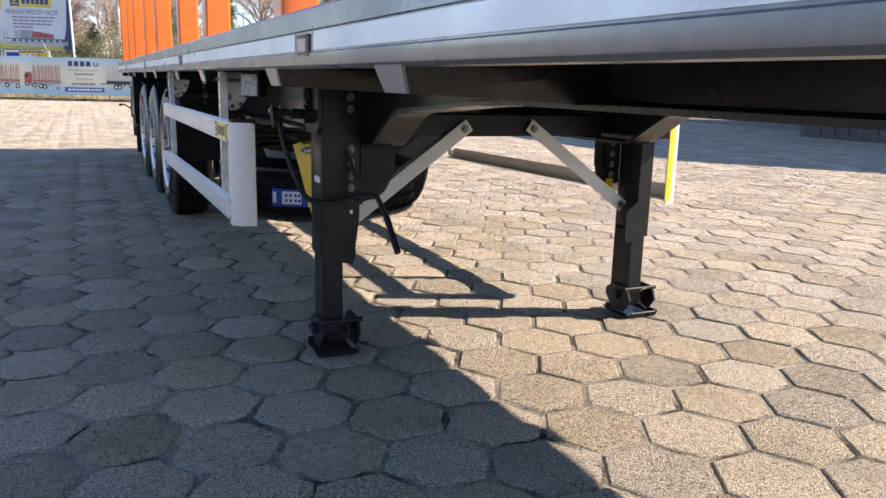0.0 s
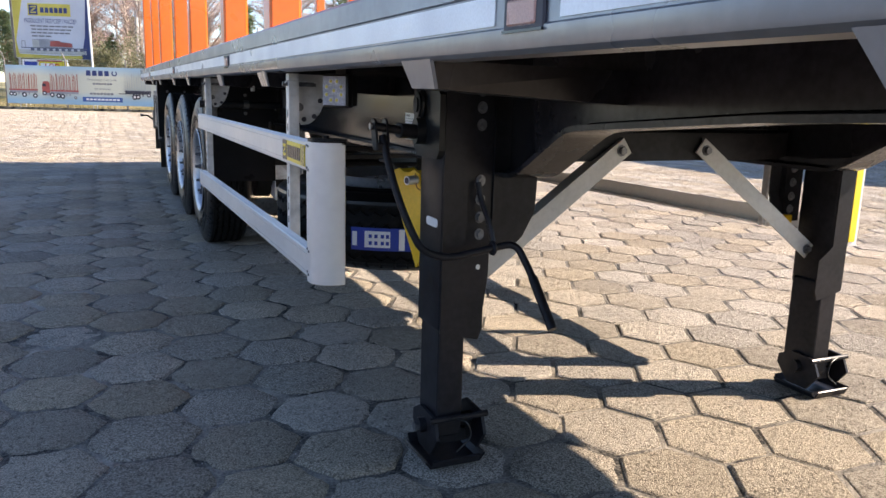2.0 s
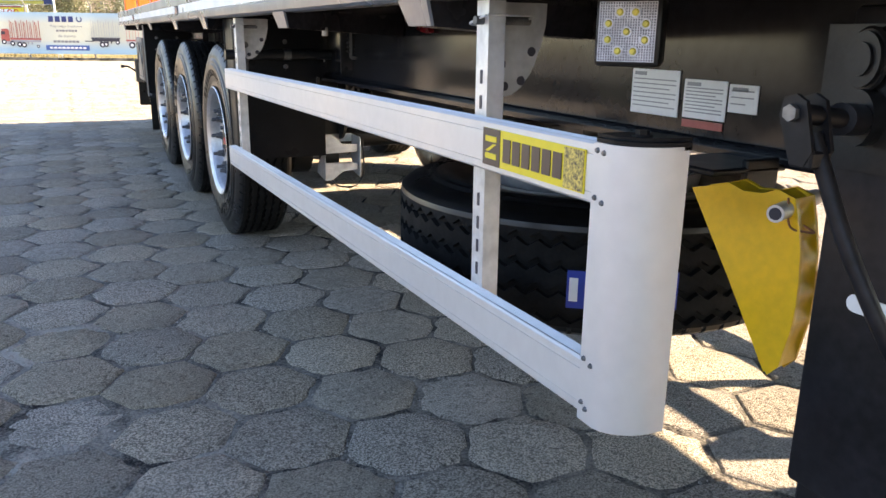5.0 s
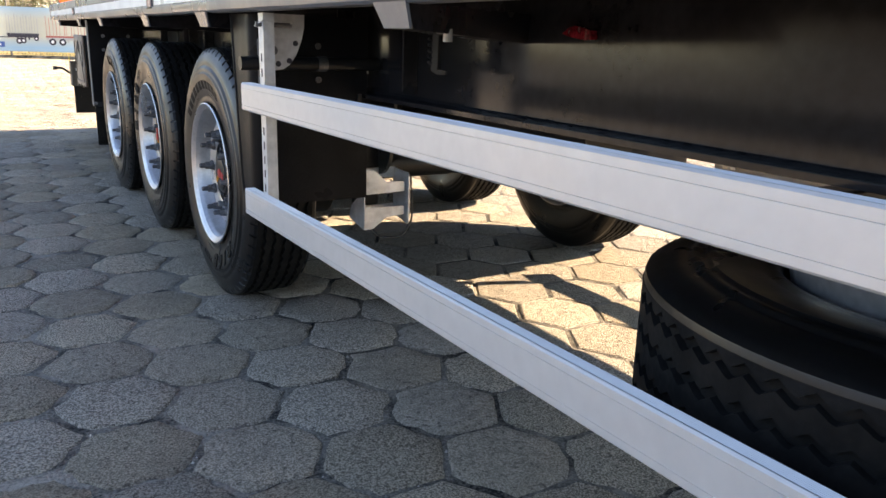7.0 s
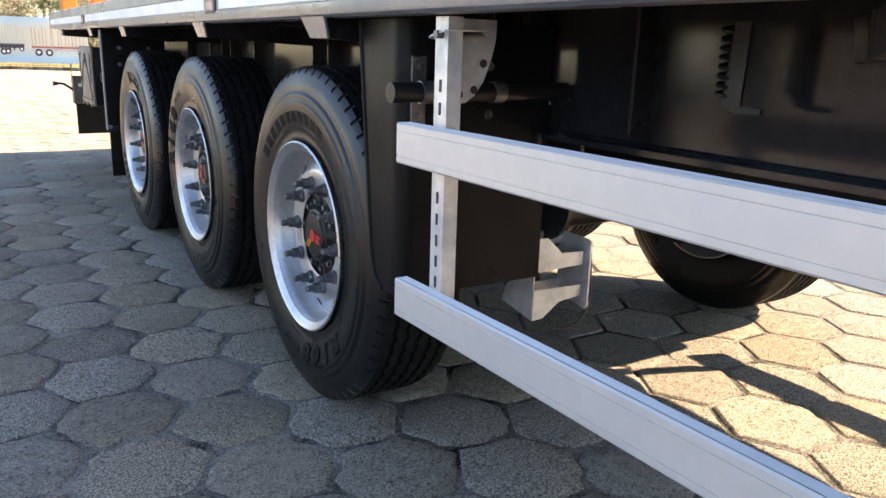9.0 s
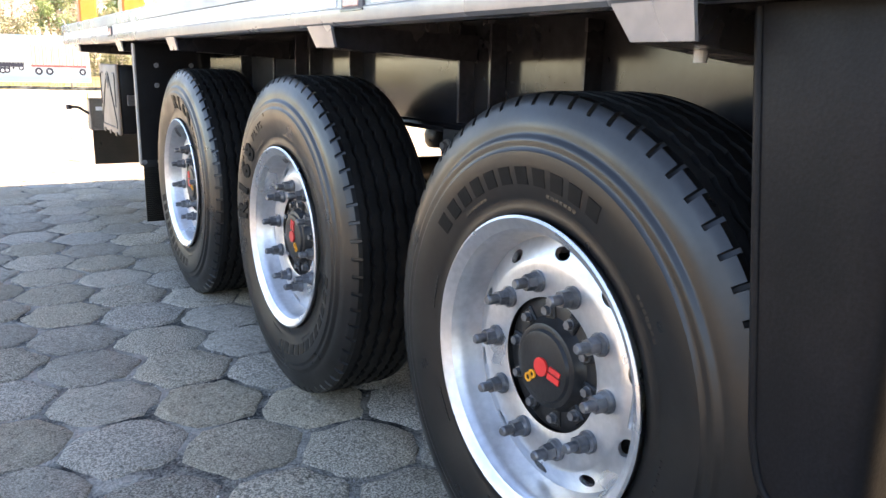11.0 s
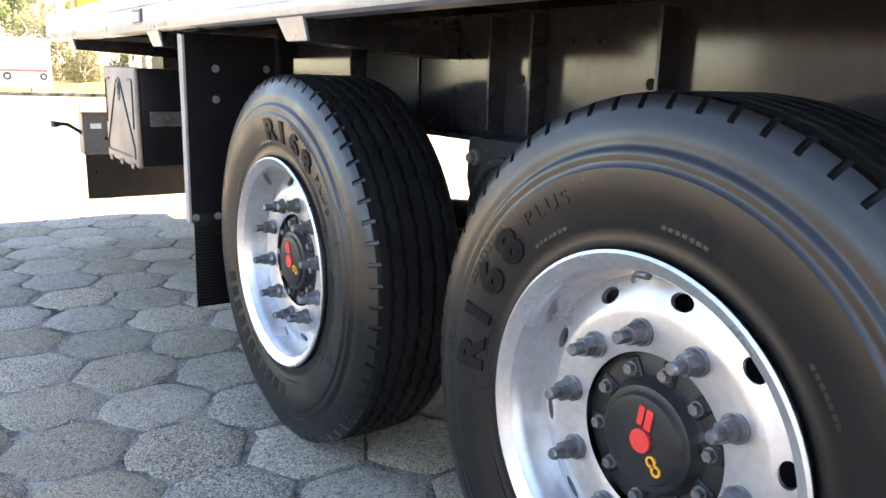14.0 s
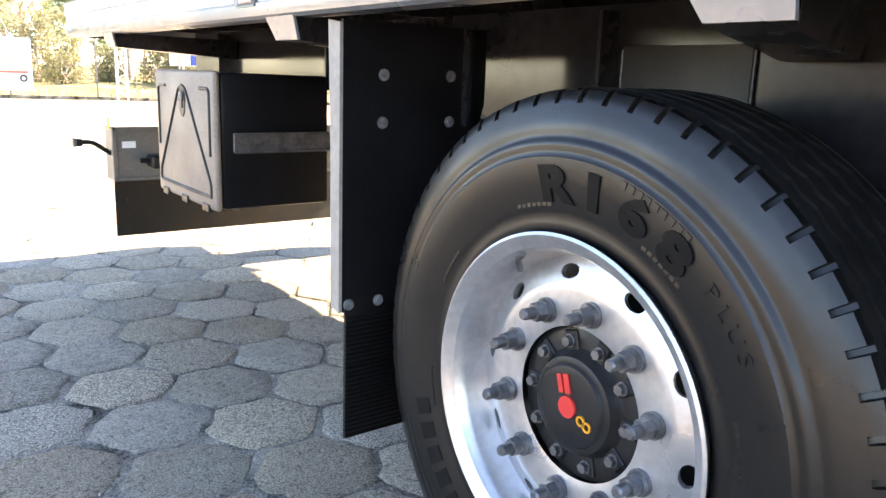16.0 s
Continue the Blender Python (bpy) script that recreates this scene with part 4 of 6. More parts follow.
        pts = [(0.653 + (x - 0.64) * 1.06, z + 0.025) for x, z in [(0.640, 1.15), (0.755, 1.15), (0.754, 1.11), (0.745, 1.070), (0.727, 1.022), (0.705, 0.992), (0.685, 0.978), (0.660, 0.975), (0.640, 1.02)]]
        prism(bm, [(X(x), z) for x, z in pts], "y", yp + wp + 0.002, yp + wp + 0.007)
        gus = part("gusset_plate", bm, M_ZINC, g, "galvanised gusset plate with holes")
        for x, z in ((0.743, 1.085), (0.721, 1.030), (0.684, 1.02)):
            part("hole", cyl(B(), (X(x), yp + wp + 0.0005, z), (X(x), yp + wp + 0.0025, z), 0.009, 14), M_DARKINK, g)
        part("gusset_bolt", hexbolt(B(), (X(0.668), yp + wp + 0.002, 1.062), (0, -1, 0), 0.010, 0.016), M_NUT, g, "zinc hexagon bolt", smooth=30)
        bm = B()
        tube(bm, rounded([(X(0.613), yp - 0.010, 1.150), (X(0.713), yp - 0.010, 1.150), (X(0.718), yp + 0.03, 1.142), (X(0.713), yp + 0.066, 1.134), (X(0.613), yp + 0.066, 1.134), (X(0.610), yp + 0.03, 1.142), (X(0.612), yp - 0.006, 1.149)], 0.015, 3), 0.0024, 6)
        part("wire_clip", bm, M_ZINC, g, "bent wire clip round the upright", smooth=40)
        part("lock_pin", cyl(B(), (X(0.604), yp + 0.022, 1.141), (X(0.72), yp + 0.022, 1.141), 0.008, 12), M_NUT, g, smooth=40)
    return g


guard_near = side_guard(1)
guard_far = side_guard(-1)
st = part("sticker", box(B(), 0.5856, 0.5882, 3.846, 4.152, 0.892, 0.957), M_YELLOW_PRINT, guard_near, "yellow sticker with dark brown print")
part("sticker_panel", box(B(), 0.5846, 0.5858, 4.092, 4.152, 0.892, 0.957), M_BROWN, st, "dark brown square")
part("sticker_panel", box(B(), 0.5846, 0.5858, 3.848, 3.898, 0.894, 0.955), material("speckled_brown_print", (0.40, 0.30, 0.07), 0.4, vary=0.9, fine=300, coarse=160, bump=0, second=(0.10, 0.07, 0.04)), st, "speckled brown square")
for k in range(6):
    part("logo_stroke", box(B(), 0.5840, 0.5854, 4.080 - k * 0.0305 - 0.024, 4.080 - k * 0.0305, 0.904, 0.944), M_BROWN, st)
bm = B()
prism(bm, [(4.142, 0.944), (4.103, 0.944), (4.103, 0.934), (4.142, 0.934)], "x", 0.5838, 0.5848)
prism(bm, [(4.114, 0.931), (4.103, 0.931), (4.130, 0.917), (4.142, 0.917)], "x", 0.5838, 0.5848)
prism(bm, [(4.142, 0.914), (4.103, 0.914), (4.103, 0.904), (4.142, 0.904)], "x", 0.5838, 0.5848)
part("sticker_mark", bm, M_YELLOW_PRINT, st)
part("reflector", box(B(), 2 * XC - 0.684, 2 * XC - 0.648, 3.7335, 3.7355, 0.56, 0.96), M_YELLOW_PRINT, guard_far, "narrow yellow strip on the end panel")


# ---- landing legs ----
def landing_leg(s):
    X = (lambda v: v) if s == 1 else (lambda v: 2 * XC - v)
    bm = B()
    box(bm, X(0.972), X(1.066), 3.588, 3.815, 0.43, 1.16, 0.010, seg=2)
    # cut-away skirt at the lower end
    prism(bm, [(X(0.978), 1.15), (X(1.062), 1.15), (X(1.062), 0.60), (X(1.135), 0.55), (X(1.135), 0.43), (X(1.12), 0.395), (X(0.978), 0.425)], "y", 3.582, 3.592)
    leg = part("landing_leg", bm, M_BLACK_LEG, trailer, "black square landing leg", smooth=35)
    part("inner_leg", box(B(), X(0.981), X(1.078), 3.602, 3.795, 0.085, 0.46, 0.008, seg=2), M_BLACK_LEG, leg, "black inner leg tube")
    # bolted mounting flange and bracket plate
    up = 0.0 if s == 1 else 0.23            # the flange of the other leg ends higher
    bm = B()
    prism(bm, [(X(1.06), 1.16), (X(1.160), 1.16), (X(1.158), 0.60 + up), (X(1.145), 0.50 + up), (X(1.13), 0.44 + up), (X(1.06), 0.44 + up)], "y", 3.60, 3.612)
    wide = 1.0 if s == 1 else 0.5           # the plate reaches less far inboard on the other leg
    prism(bm, [(X(1.10 + (x - 1.10) * wide), z) for x, z in ((1.10, 1.16), (1.322, 1.16), (1.346, 0.876), (1.342, 0.776), (1.296, 0.70), (1.254, 0.667), (1.10, 0.645))], "y", 3.625, 3.637)
    prism(bm, [(X(1.162), 1.16), (X(1.168), 1.16), (X(1.168), 0.78), (X(1.162), 0.76)], "y", 3.59, 3.625)
    fl = part("mount_flange", bm, M_BLACK_LEG, leg, "black bolted mounting plate")
    for z in (1.135, 1.087, 1.038, 0.877, 0.822, 0.768, 0.718):
        part("flange_bolt", hexbolt(B(), (X(1.116 + 0.012 * (0.9 - z)), 3.60, z), (0, -1, 0), 0.012, 0.014), M_BOLT, leg, smooth=30)
    # two open holes, as white discs that imitate daylight showing through
    for z in (0.668, 0.618) if s == 1 else ():
        part("flange_hole", cyl(B(), (X(1.118), 3.5985, z), (X(1.118), 3.6005, z), 0.008, 14), M_WHITE, leg)
    # sand shoe
    bm = B()
    cheek = [(3.575, 0.160), (3.70, 0.165), (3.76, 0.135), (3.765, 0.10), (3.70, 0.035), (3.60, 0.035), (3.545, 0.10)]
    cyl(bm, (X(0.910), 3.655, 0.115), (X(1.150), 3.655, 0.115), 0.024, 16)
    box(bm, X(0.980), X(1.080), 3.615, 3.70, 0.06, 0.10)
    base = [(0.900, 0.028), (0.920, 0.006), (1.110, 0.006), (1.130, 0.028), (1.127, 0.034), (1.105, 0.014), (0.925, 0.014), (0.903, 0.034)]
    prism(bm, [(X(x), z) for x, z in base], "y", 3.56, 3.77)
    for y0, y1 in ((3.560, 3.545), (3.77, 3.785)):
        prism(bm, [(y0, 0.006), (y1, 0.032), (y1 + 0.004, 0.036), (y0, 0.014)], "x", X(0.925), X(1.105))
    tube(bm, [(X(0.920), 3.575, 0.155), (X(1.140), 3.575, 0.155)], 0.010, 10)
    shoe = part("sand_shoe", bm, M_BLACK_LEG, leg, "black hinged foot", smooth=30)
    for x in (0.935, 1.113):
        part("cheek", prism(B(), cheek, "x", X(x), X(x + 0.012)), M_BLACK_LEG, leg)
    bm = B()
    part("shoe_nut", cyl(B(), (X(0.910), 3.655, 0.115), (X(0.895), 3.655, 0.115), 0.016, 6), M_NUT, leg)
    tube(bm, rounded([(X(0.980), 3.57, 0.158), (X(1.050), 3.55, 0.15), (X(1.070), 3.545, 0.10), (X(1.010), 3.54, 0.06)], 0.03, 4), 0.003, 6)
    part("shoe_pin", bm, M_HUB, leg, smooth=40)
    return leg


leg_near, leg_far = landing_leg(1), landing_leg(-1)
bm = B()
box(bm, 1.17, 2 * XC - 1.17, 3.66, 3.75, 0.925, 1.023, 0.008)
prism(bm, [(3.646, 0.918), (3.656, 0.918), (3.656, 1.012), (3.646, 1.012)], "x", 1.22, 2 * XC - 1.22)
cb = part("leg_cross_beam", bm, M_BLACK_LEG, trailer, "black beam between the landing legs")
for xa, ya, za, xb, yb, zb in ((1.594, 3.633, 0.954, 1.040, 3.590, 0.566), (1.954, 3.633, 0.954, 2.466, 3.606, 0.580)):
    d = Vector((xb - xa, yb - ya, zb - za))
    ex = d.normalized()
    ez = Vector((0, -1, 0)) - ex * ex.dot(Vector((0, -1, 0)))
    ez.normalize()
    ey = ez.cross(ex)
    if ey.z < 0:
        ey = -ey
    m = Matrix.Translation((xa, ya, za)) @ Matrix((ex, ey, ez)).transposed().to_4x4()
    bm = B()
    prism(bm, [(-0.030, 0.0), (0.024, 0.0), (0.024, -0.05), (0.030, -0.05), (0.030, 0.006), (-0.030, 0.006)], "x", -0.03, d.length + 0.02, m)
    br = part("leg_brace", bm, M_GREYBAR, trailer, "pale grey angle brace")
    for p in ((xa, ya - 0.005, za), (xb, yb - 0.005, zb)):
        part("brace_bolt", hexbolt(B(), p, (0, -1, 0), 0.013, 0.016), M_NUT, br, smooth=30)
# gearbox and crank on the near leg
bm = B()
prism(bm, [(3.575, 1.12), (3.60, 1.135), (3.845, 1.135), (3.845, 0.965), (3.80, 0.94), (3.60, 0.94), (3.575, 0.965)], "x", 0.954, 0.974)
cyl(bm, (0.955, 3.745, 1.09), (0.930, 3.745, 1.09), 0.036, 28)
cyl(bm, (0.932, 3.745, 1.09), (0.924, 3.745, 1.09), 0.022, 20)
cyl(bm, (0.955, 3.735, 1.014), (0.922, 3.735, 1.014), 0.038, 28)
tube(bm, [(0.944, 3.745 + 0.037 * math.cos(a), 1.09 + 0.037 * math.sin(a)) for a in np.linspace(0, 6.28, 20)], 0.006, 6)
gear = part("gearbox", bm, M_BLACK_MATT, leg_near, "black leg gearbox with two round bosses", smooth=35)
# both legs are slim, with the feet a little outboard of the middle
flip = Matrix(((-1, 0, 0, 2 * XC), (0, 1, 0, 0), (0, 0, 1, 0), (0, 0, 0, 1)))
for leg, way in ((leg_near, Matrix()), (leg_far, flip)):
    for ob in [leg] + list(leg.children):
        low = ob.name.startswith(("sand_shoe", "cheek", "shoe_pin", "shoe_nut"))
        deep, back = (0.89, 0.3317) if low else (0.72, 0.9417)
        shift = Matrix.Translation((-0.055 if leg is leg_far else 0, 0, 0))
        if leg is leg_far and ob.name.startswith(("mount_flange", "flange")):
            shift = Matrix.Translation((-0.040, 0.176, 0))
        slim = shift @ way @ Matrix(((0.88, 0, 0, 0.0477), (0, deep, 0, back), (0, 0, 1, 0), (0, 0, 0, 1))) @ way
        w = world_of(ob)
        ob.data.transform(w.inverted() @ Matrix.Translation((0.022 if low else 0, 0, 0)) @ slim @ w)
bm = B()
cyl(bm, (0.865, 3.628, 1.012), (0.800, 3.608, 1.017), 0.021, 18)
cyl(bm, (0.805, 3.609, 1.017), (0.728, 3.607, 1.027), 0.0125, 14)
part("crank_shaft", bm, M_BLACK_LEG, leg_near, "black crank shaft", smooth=40)
bm = B()
path = rounded([(0.748, 3.602, 1.002), (0.764, 3.552, 0.878), (0.786, 3.502, 0.777), (0.822, 3.467, 0.689), (0.90, 3.460, 0.667), (1.036, 3.452, 0.692), (1.103, 3.437, 0.705), (1.128, 3.387, 0.627), (1.138, 3.277, 0.495)], 0.05, 6)
tube(bm, path, 0.0108, 12)
tube(bm, [(1.129, 3.377, 0.615), (1.139, 3.273, 0.490)], 0.0138, 12)
part("crank_handle", bm, M_BLACK_LEG, leg_near, "black bent crank handle", smooth=50)
bm = B()
for dx in (-0.020, 0.014):
    prism(bm, [(3.632, 1.045), (3.615, 1.050), (3.599, 1.042), (3.582, 0.982), (3.592, 0.962), (3.615, 0.969), (3.637, 1.022)], "x", 0.745 + dx, 0.751 + dx)
box(bm, 0.726, 0.764, 3.582, 3.617, 0.960, 0.982, 0.003)
part("fork", bm, M_BLACK_LEG, leg_near, "black fork joint", smooth=35)
bm = B()
cyl(bm, (0.720, 3.615, 1.027), (0.775, 3.615, 1.027), 0.008, 12)
cyl(bm, (0.716, 3.615, 1.027), (0.724, 3.615, 1.027), 0.011, 6)
part("fork_bolt", bm, M_NUT, leg_near, "small zinc bolt", smooth=30)
bm = B()
tube(bm, rounded([(1.013, 3.514, 0.875), (1.020, 3.502, 0.817), (1.033, 3.472, 0.762), (1.040, 3.454, 0.699)], 0.03, 4), 0.009, 8)
tube(bm, [(1.036, 3.452 + 0.017 * math.cos(a), 0.692 + 0.017 * math.sin(a)) for a in np.linspace(0, 6.28, 16)], 0.006, 6)
part("crank_hook", bm, M_BLACK_LEG, leg_near, "black hook holding the crank", smooth=40)
bm = B()
outline = [(3.588 + sx * 0.030 + 0.012 * math.cos(a), 0.752 + 0.013 * math.sin(a)) for sx, lo in ((1, -1.57), (-1, 1.57)) for a in np.linspace(lo, lo + 3.14, 7)]
prism(bm, outline, "x", 0.9010, 0.9030)
part("leg_label", bm, M_WHITE, leg_near, "small white label")
rf = part("amber_reflector", box(B(), 2.445, 2.482, 3.695, 3.712, 0.650, 0.697, 0.003), M_YELLOW, leg_far, "small amber reflector")
part("reflector_dot", cyl(B(), (2.466, 3.696, 0.660), (2.466, 3.690, 0.660), 0.008, 14), M_YELLOW_PRINT, rf)
for z in (1.085, 1.012):
    part("leg_rivet", cyl(B(), (0.955, 3.5255, z), (0.955, 3.522, z), 0.007, 14), M_NUT, leg_near)

# ---- plates and work lamp on the near beam ----
for y0, y1, z0, z1, rows, lab in ((4.263, 4.423, 0.944, 1.045, 7, "white type plate with grey lines"), (4.124, 4.248, 0.948, 1.030, 8, "white plate with grey lines"), (4.043, 4.119, 0.970, 1.026, 3, "small white plate with dark bars")):
    pl = part("type_plate", box(B(), 1.1325, 1.1355, y0, y1, z0, z1, 0.0008), M_WHITE, trailer, lab)
    bm = B()
    for i in range(rows):
        z = z1 - (z1 - z0) * (0.22 + 0.7 * i / rows)
        box(bm, 1.1315, 1.1328, y0 + 0.010 + (0.02 if i % 3 == 2 else 0), y1 - 0.008, z - 0.0012, z + 0.0012)
    box(bm, 1.1315, 1.1328, y1 - 0.05, y1 - 0.010, z1 - 0.014, z1 - 0.006)
    part("print", bm, M_GREYINK, pl)
part("red_label", box(B(), 1.1325, 1.1350, 4.128, 4.246, 0.928, 0.944), M_SIGNRED, trailer, "narrow red label")
# lamp in its own axes: face towards -y, 0.1 wide along x
m = Matrix.Translation((0.700, 3.915, 1.122)) @ Matrix.Rotation(math.atan2(-0.078, 0.056), 4, "Z")
lamp = thing("work_lamp", (0.727, 3.93, 1.06), "square black work lamp with nine round diodes under the deck edge", "lamp")
bm = B()
box(bm, -0.052, 0.052, 0.0, 0.030, -0.052, 0.052, 0.008, m=m, seg=2)
for i in range(6):
    part("cooling_fin", box(B(), -0.048 + i * 0.018, -0.044 + i * 0.018, 0.0305, 0.055, -0.046, 0.046, m=m), M_BLACK_MATT, lamp)
box(bm, -0.02, 0.02, 0.03, 0.06, 0.02, 0.09, m=m)
part("housing", bm, M_BLACK_MATT, lamp, smooth=35)
bm = B()
box(bm, -0.045, 0.045, -0.003, 0.001, -0.045, 0.045, 0.003, m=m)
part("diffuser", bm, M_GLASSY, lamp, "ribbed clear diffuser")
for k in range(9):
    a = 2 * math.pi * k / 8
    px, pz = (0, 0) if k == 8 else (0.031 * math.cos(a + 0.39), 0.031 * math.sin(a + 0.39))
    bm = B()
    cyl(bm, m @ Vector((px, -0.0045, pz)), m @ Vector((px, -0.0085, pz)), 0.0062, 16, 0.0035)
    diode = part("diode", bm, M_LED, lamp, "yellowish round diode", smooth=50)
    part("collar", cyl(B(), m @ Vector((px, -0.002, pz)), m @ Vector((px, -0.0055, pz)), 0.0092, 18, 0.0084), M_RIDGE, diode, "clear round collar", smooth=50)
bm = B()
for k in range(23):
    q = -0.0436 + k * 0.00396
    box(bm, q - 0.0008, q + 0.0008, -0.0042, -0.0028, -0.044, 0.044, m=m)
    box(bm, -0.044, 0.044, -0.0040, -0.0028, q - 0.0007, q + 0.0007, m=m)
tagged(part("lens_ridge", bm, M_RIDGE, lamp), kind="stuff")

# ---- spare wheel lying flat under the frame ----
spare = thing("spare_wheel", (1.21, 4.66, 0.442), "spare wheel with a new black tyre slung flat under the frame", "wheel")
ob = new("tyre", SPARE_TYRE)
ob.parent = spare
ob.matrix_basis = Matrix.Translation((0, 0, 0.0)) @ Matrix.Rotation(radians(-90), 4, "Y")
tagged(ob, "new black tyre with zigzag tread")
ob = new("rim", RIM)
ob.parent = spare
ob.matrix_basis = Matrix.Rotation(radians(-90), 4, "Y")
tagged(ob, "silver rim")
bm = B()
for k in range(9):
    a0 = radians(229 + k * 2.9)
    a1 = radians(229 + (k + 1) * 2.9)
    vs = [bm.verts.new((1.21 + 0.5335 * math.cos(a), 4.66 + 0.5335 * math.sin(a), z)) for a, z in ((a0, 0.540), (a1, 0.540), (a1, 0.626), (a0, 0.626))]
    bm.faces.new(vs)
lb = part("tyre_label", bm, M_BLUE, spare, "blue paper label wrapped on the tread")
bm = B()
for k0, k1, z0, z1 in ((2.0, 5.6, 0.552, 0.614), (0.2, 0.9, 0.556, 0.610), (7.6, 6.8, 0.543, 0.623)):
    n = 5
    bm = B()
    for i in range(n):
        a0, a1 = (radians(229 + (k0 + (k1 - k0) * (i + j) / n) * 2.9) for j in (0, 1))
        bm.faces.new([bm.verts.new((1.21 + 0.5352 * math.cos(a), 4.66 + 0.5352 * math.sin(a), z)) for a, z in ((a0, z0), (a1, z0), (a1, z1), (a0, z1))])
    part("label_panel", bm, M_WHITE, lb, "white panel")
bm = B()
for i, k in enumerate((2.6, 3.4, 4.3, 5.0)):
    for z in (0.562, 0.588):
        a0, a1 = radians(229 + k * 2.9), radians(229 + (k + 0.45) * 2.9)
        bm.faces.new([bm.verts.new((1.21 + 0.5362 * math.cos(a), 4.66 + 0.5362 * math.sin(a), zz)) for a, zz in ((a0, z), (a1, z), (a1, z + 0.014), (a0, z + 0.014))])
part("label_print", bm, M_BLUE, lb)
bm = B()
box(bm, 0.80, 1.75, 4.40, 4.46, 0.862, 0.884, 0.004)
box(bm, 0.80, 1.75, 4.82, 4.88, 0.862, 0.884, 0.004)
cyl(bm, (1.21, 4.66, 0.62), (1.21, 4.66, 0.88), 0.03, 16)
tube(bm, rounded([(0.80, 4.43, 0.87), (0.68, 4.43, 0.87), (0.66, 4.43, 0.90)], 0.03, 4), 0.012, 8)
part("spare_carrier", bm, M_BLACK_MATT, trailer, "black spare wheel carrier", smooth=35)

# ---- yellow wheel chock in its holder ----
chock = thing("wheel_chock", (1.0, 3.83, 0.52), "yellow plastic wheel chock hung on a rod beside the landing leg", "wheel chock")
CH = pose(0.893, 3.942, 0.862, 0, 0, -79) @ Matrix.Diagonal((0.86, 1, 1, 1))     # own axes: x along the face, y inwards, z up
CD = 0.058
curve = [(0.215, 0.012), (0.228, -0.03), (0.237, -0.07), (0.242, -0.12), (0.243, -0.16), (0.240, -0.20), (0.225, -0.27)]
cheek = [(-0.005, 0.0), (0.04, 0.010), (0.075, 0.020), (0.11, 0.010), (0.15, 0.012), (0.18, 0.022)] + curve + [(0.205, -0.290)]
for a, b in ((0.0, 0.007), (CD - 0.007, CD)):
    part("cheek", prism(B(), cheek, "y", a, b, CH), M_YELLOW, chock, "yellow wedge-shaped cheek")
bm = B()
core = [(x - (0.012 if x > 0.2 else 0.0), z - (0.002 if z > -0.02 else 0.0)) for x, z in cheek]
prism(bm, core, "y", 0.007, CD - 0.007, CH)
part("wedge", bm, M_YELLOW, chock, "yellow wedge core")
# rounded running face with a row of shallow hollows
bm = B()
rows = []
for i in range(49):
    s = i / 48 * (len(curve) - 1)
    k = min(int(s), len(curve) - 2)
    x, z = (curve[k][c] + (curve[k + 1][c] - curve[k][c]) * (s - k) for c in (0, 1))
    row = []
    for j in range(11):
        v = j / 10
        dent = 0.011 * max(0.0, math.sin(math.pi * v)) ** 0.6 * max(0.0, math.sin(math.pi * 5 * i / 48) ** 2) ** 0.7
        row.append(bm.verts.new(CH @ Vector((x - dent, 0.006 + v * (CD - 0.012), z))))
    rows.append(row)
for a, b in zip(rows, rows[1:]):
    for j in range(10):
        bm.faces.new((a[j], a[j + 1], b[j + 1], b[j]))
part("running_face", bm, M_YELLOW, chock, "yellow curved face with hollows", smooth=60)
bm = B()
cyl(bm, (0.8870, 3.7600, 0.8540), (1.0420, 3.8150, 0.8580), 0.014, 16)
part("hanging_rod", bm, M_ZINC, chock, "zinc tube", smooth=40)
bm = B()
cyl(bm, (0.8865, 3.7598, 0.8540), (0.8875, 3.7602, 0.8540), 0.010, 12)
part("tube_mouth", bm, M_DARKINK, chock)
bm = B()
tube(bm, rounded([(0.9170, 3.7650, 0.8760), (0.9200, 3.7600, 0.8260), (0.9570, 3.7350, 0.8210), (0.9470, 3.7550, 0.8310)], 0.015, 4), 0.002, 6)
part("clip", bm, M_COPPER, chock)
bm = B()
box(bm, 0.90, 1.08, 3.91, 4.07, 0.885, 0.897, 0.004)
box(bm, 0.98, 1.06, 3.91, 3.925, 0.83, 0.91, 0.003)
part("chock_holder", bm, M_BLACK_MATT, trailer, "black chock holder")

# ---- galvanised chock bracket and small fittings behind the guard ----
hold = thing("wheel_chock_bracket", (1.19, 6.77, 0.38), "empty galvanised bracket for a second wheel chock", "bracket")
part("upper_plate", prism(B(), [(1.094, 0.614), (1.130, 0.614), (1.183, 0.565), (1.264, 0.561), (1.264, 0.522), (1.092, 0.518)], "y", 6.755, 6.759), M_ZINC, hold)
part("lower_plate", prism(B(), [(1.090, 0.466), (1.264, 0.462), (1.264, 0.428), (1.185, 0.421), (1.125, 0.379), (1.088, 0.377)], "y", 6.755, 6.759), M_ZINC, hold)
part("side_plate", prism(B(), [(6.757, 0.614), (6.800, 0.612), (6.815, 0.560), (6.815, 0.500), (6.880, 0.455), (6.900, 0.400), (6.757, 0.377)], "x", 1.088, 1.092), M_ZINC, hold)
part("back_bar", box(B(), 1.115, 1.275, 6.860, 6.866, 0.563, 0.605, 0.001), M_ZINC, hold)
part("back_bar", box(B(), 1.115, 1.275, 6.860, 6.866, 0.420, 0.452, 0.001), M_ZINC, hold)
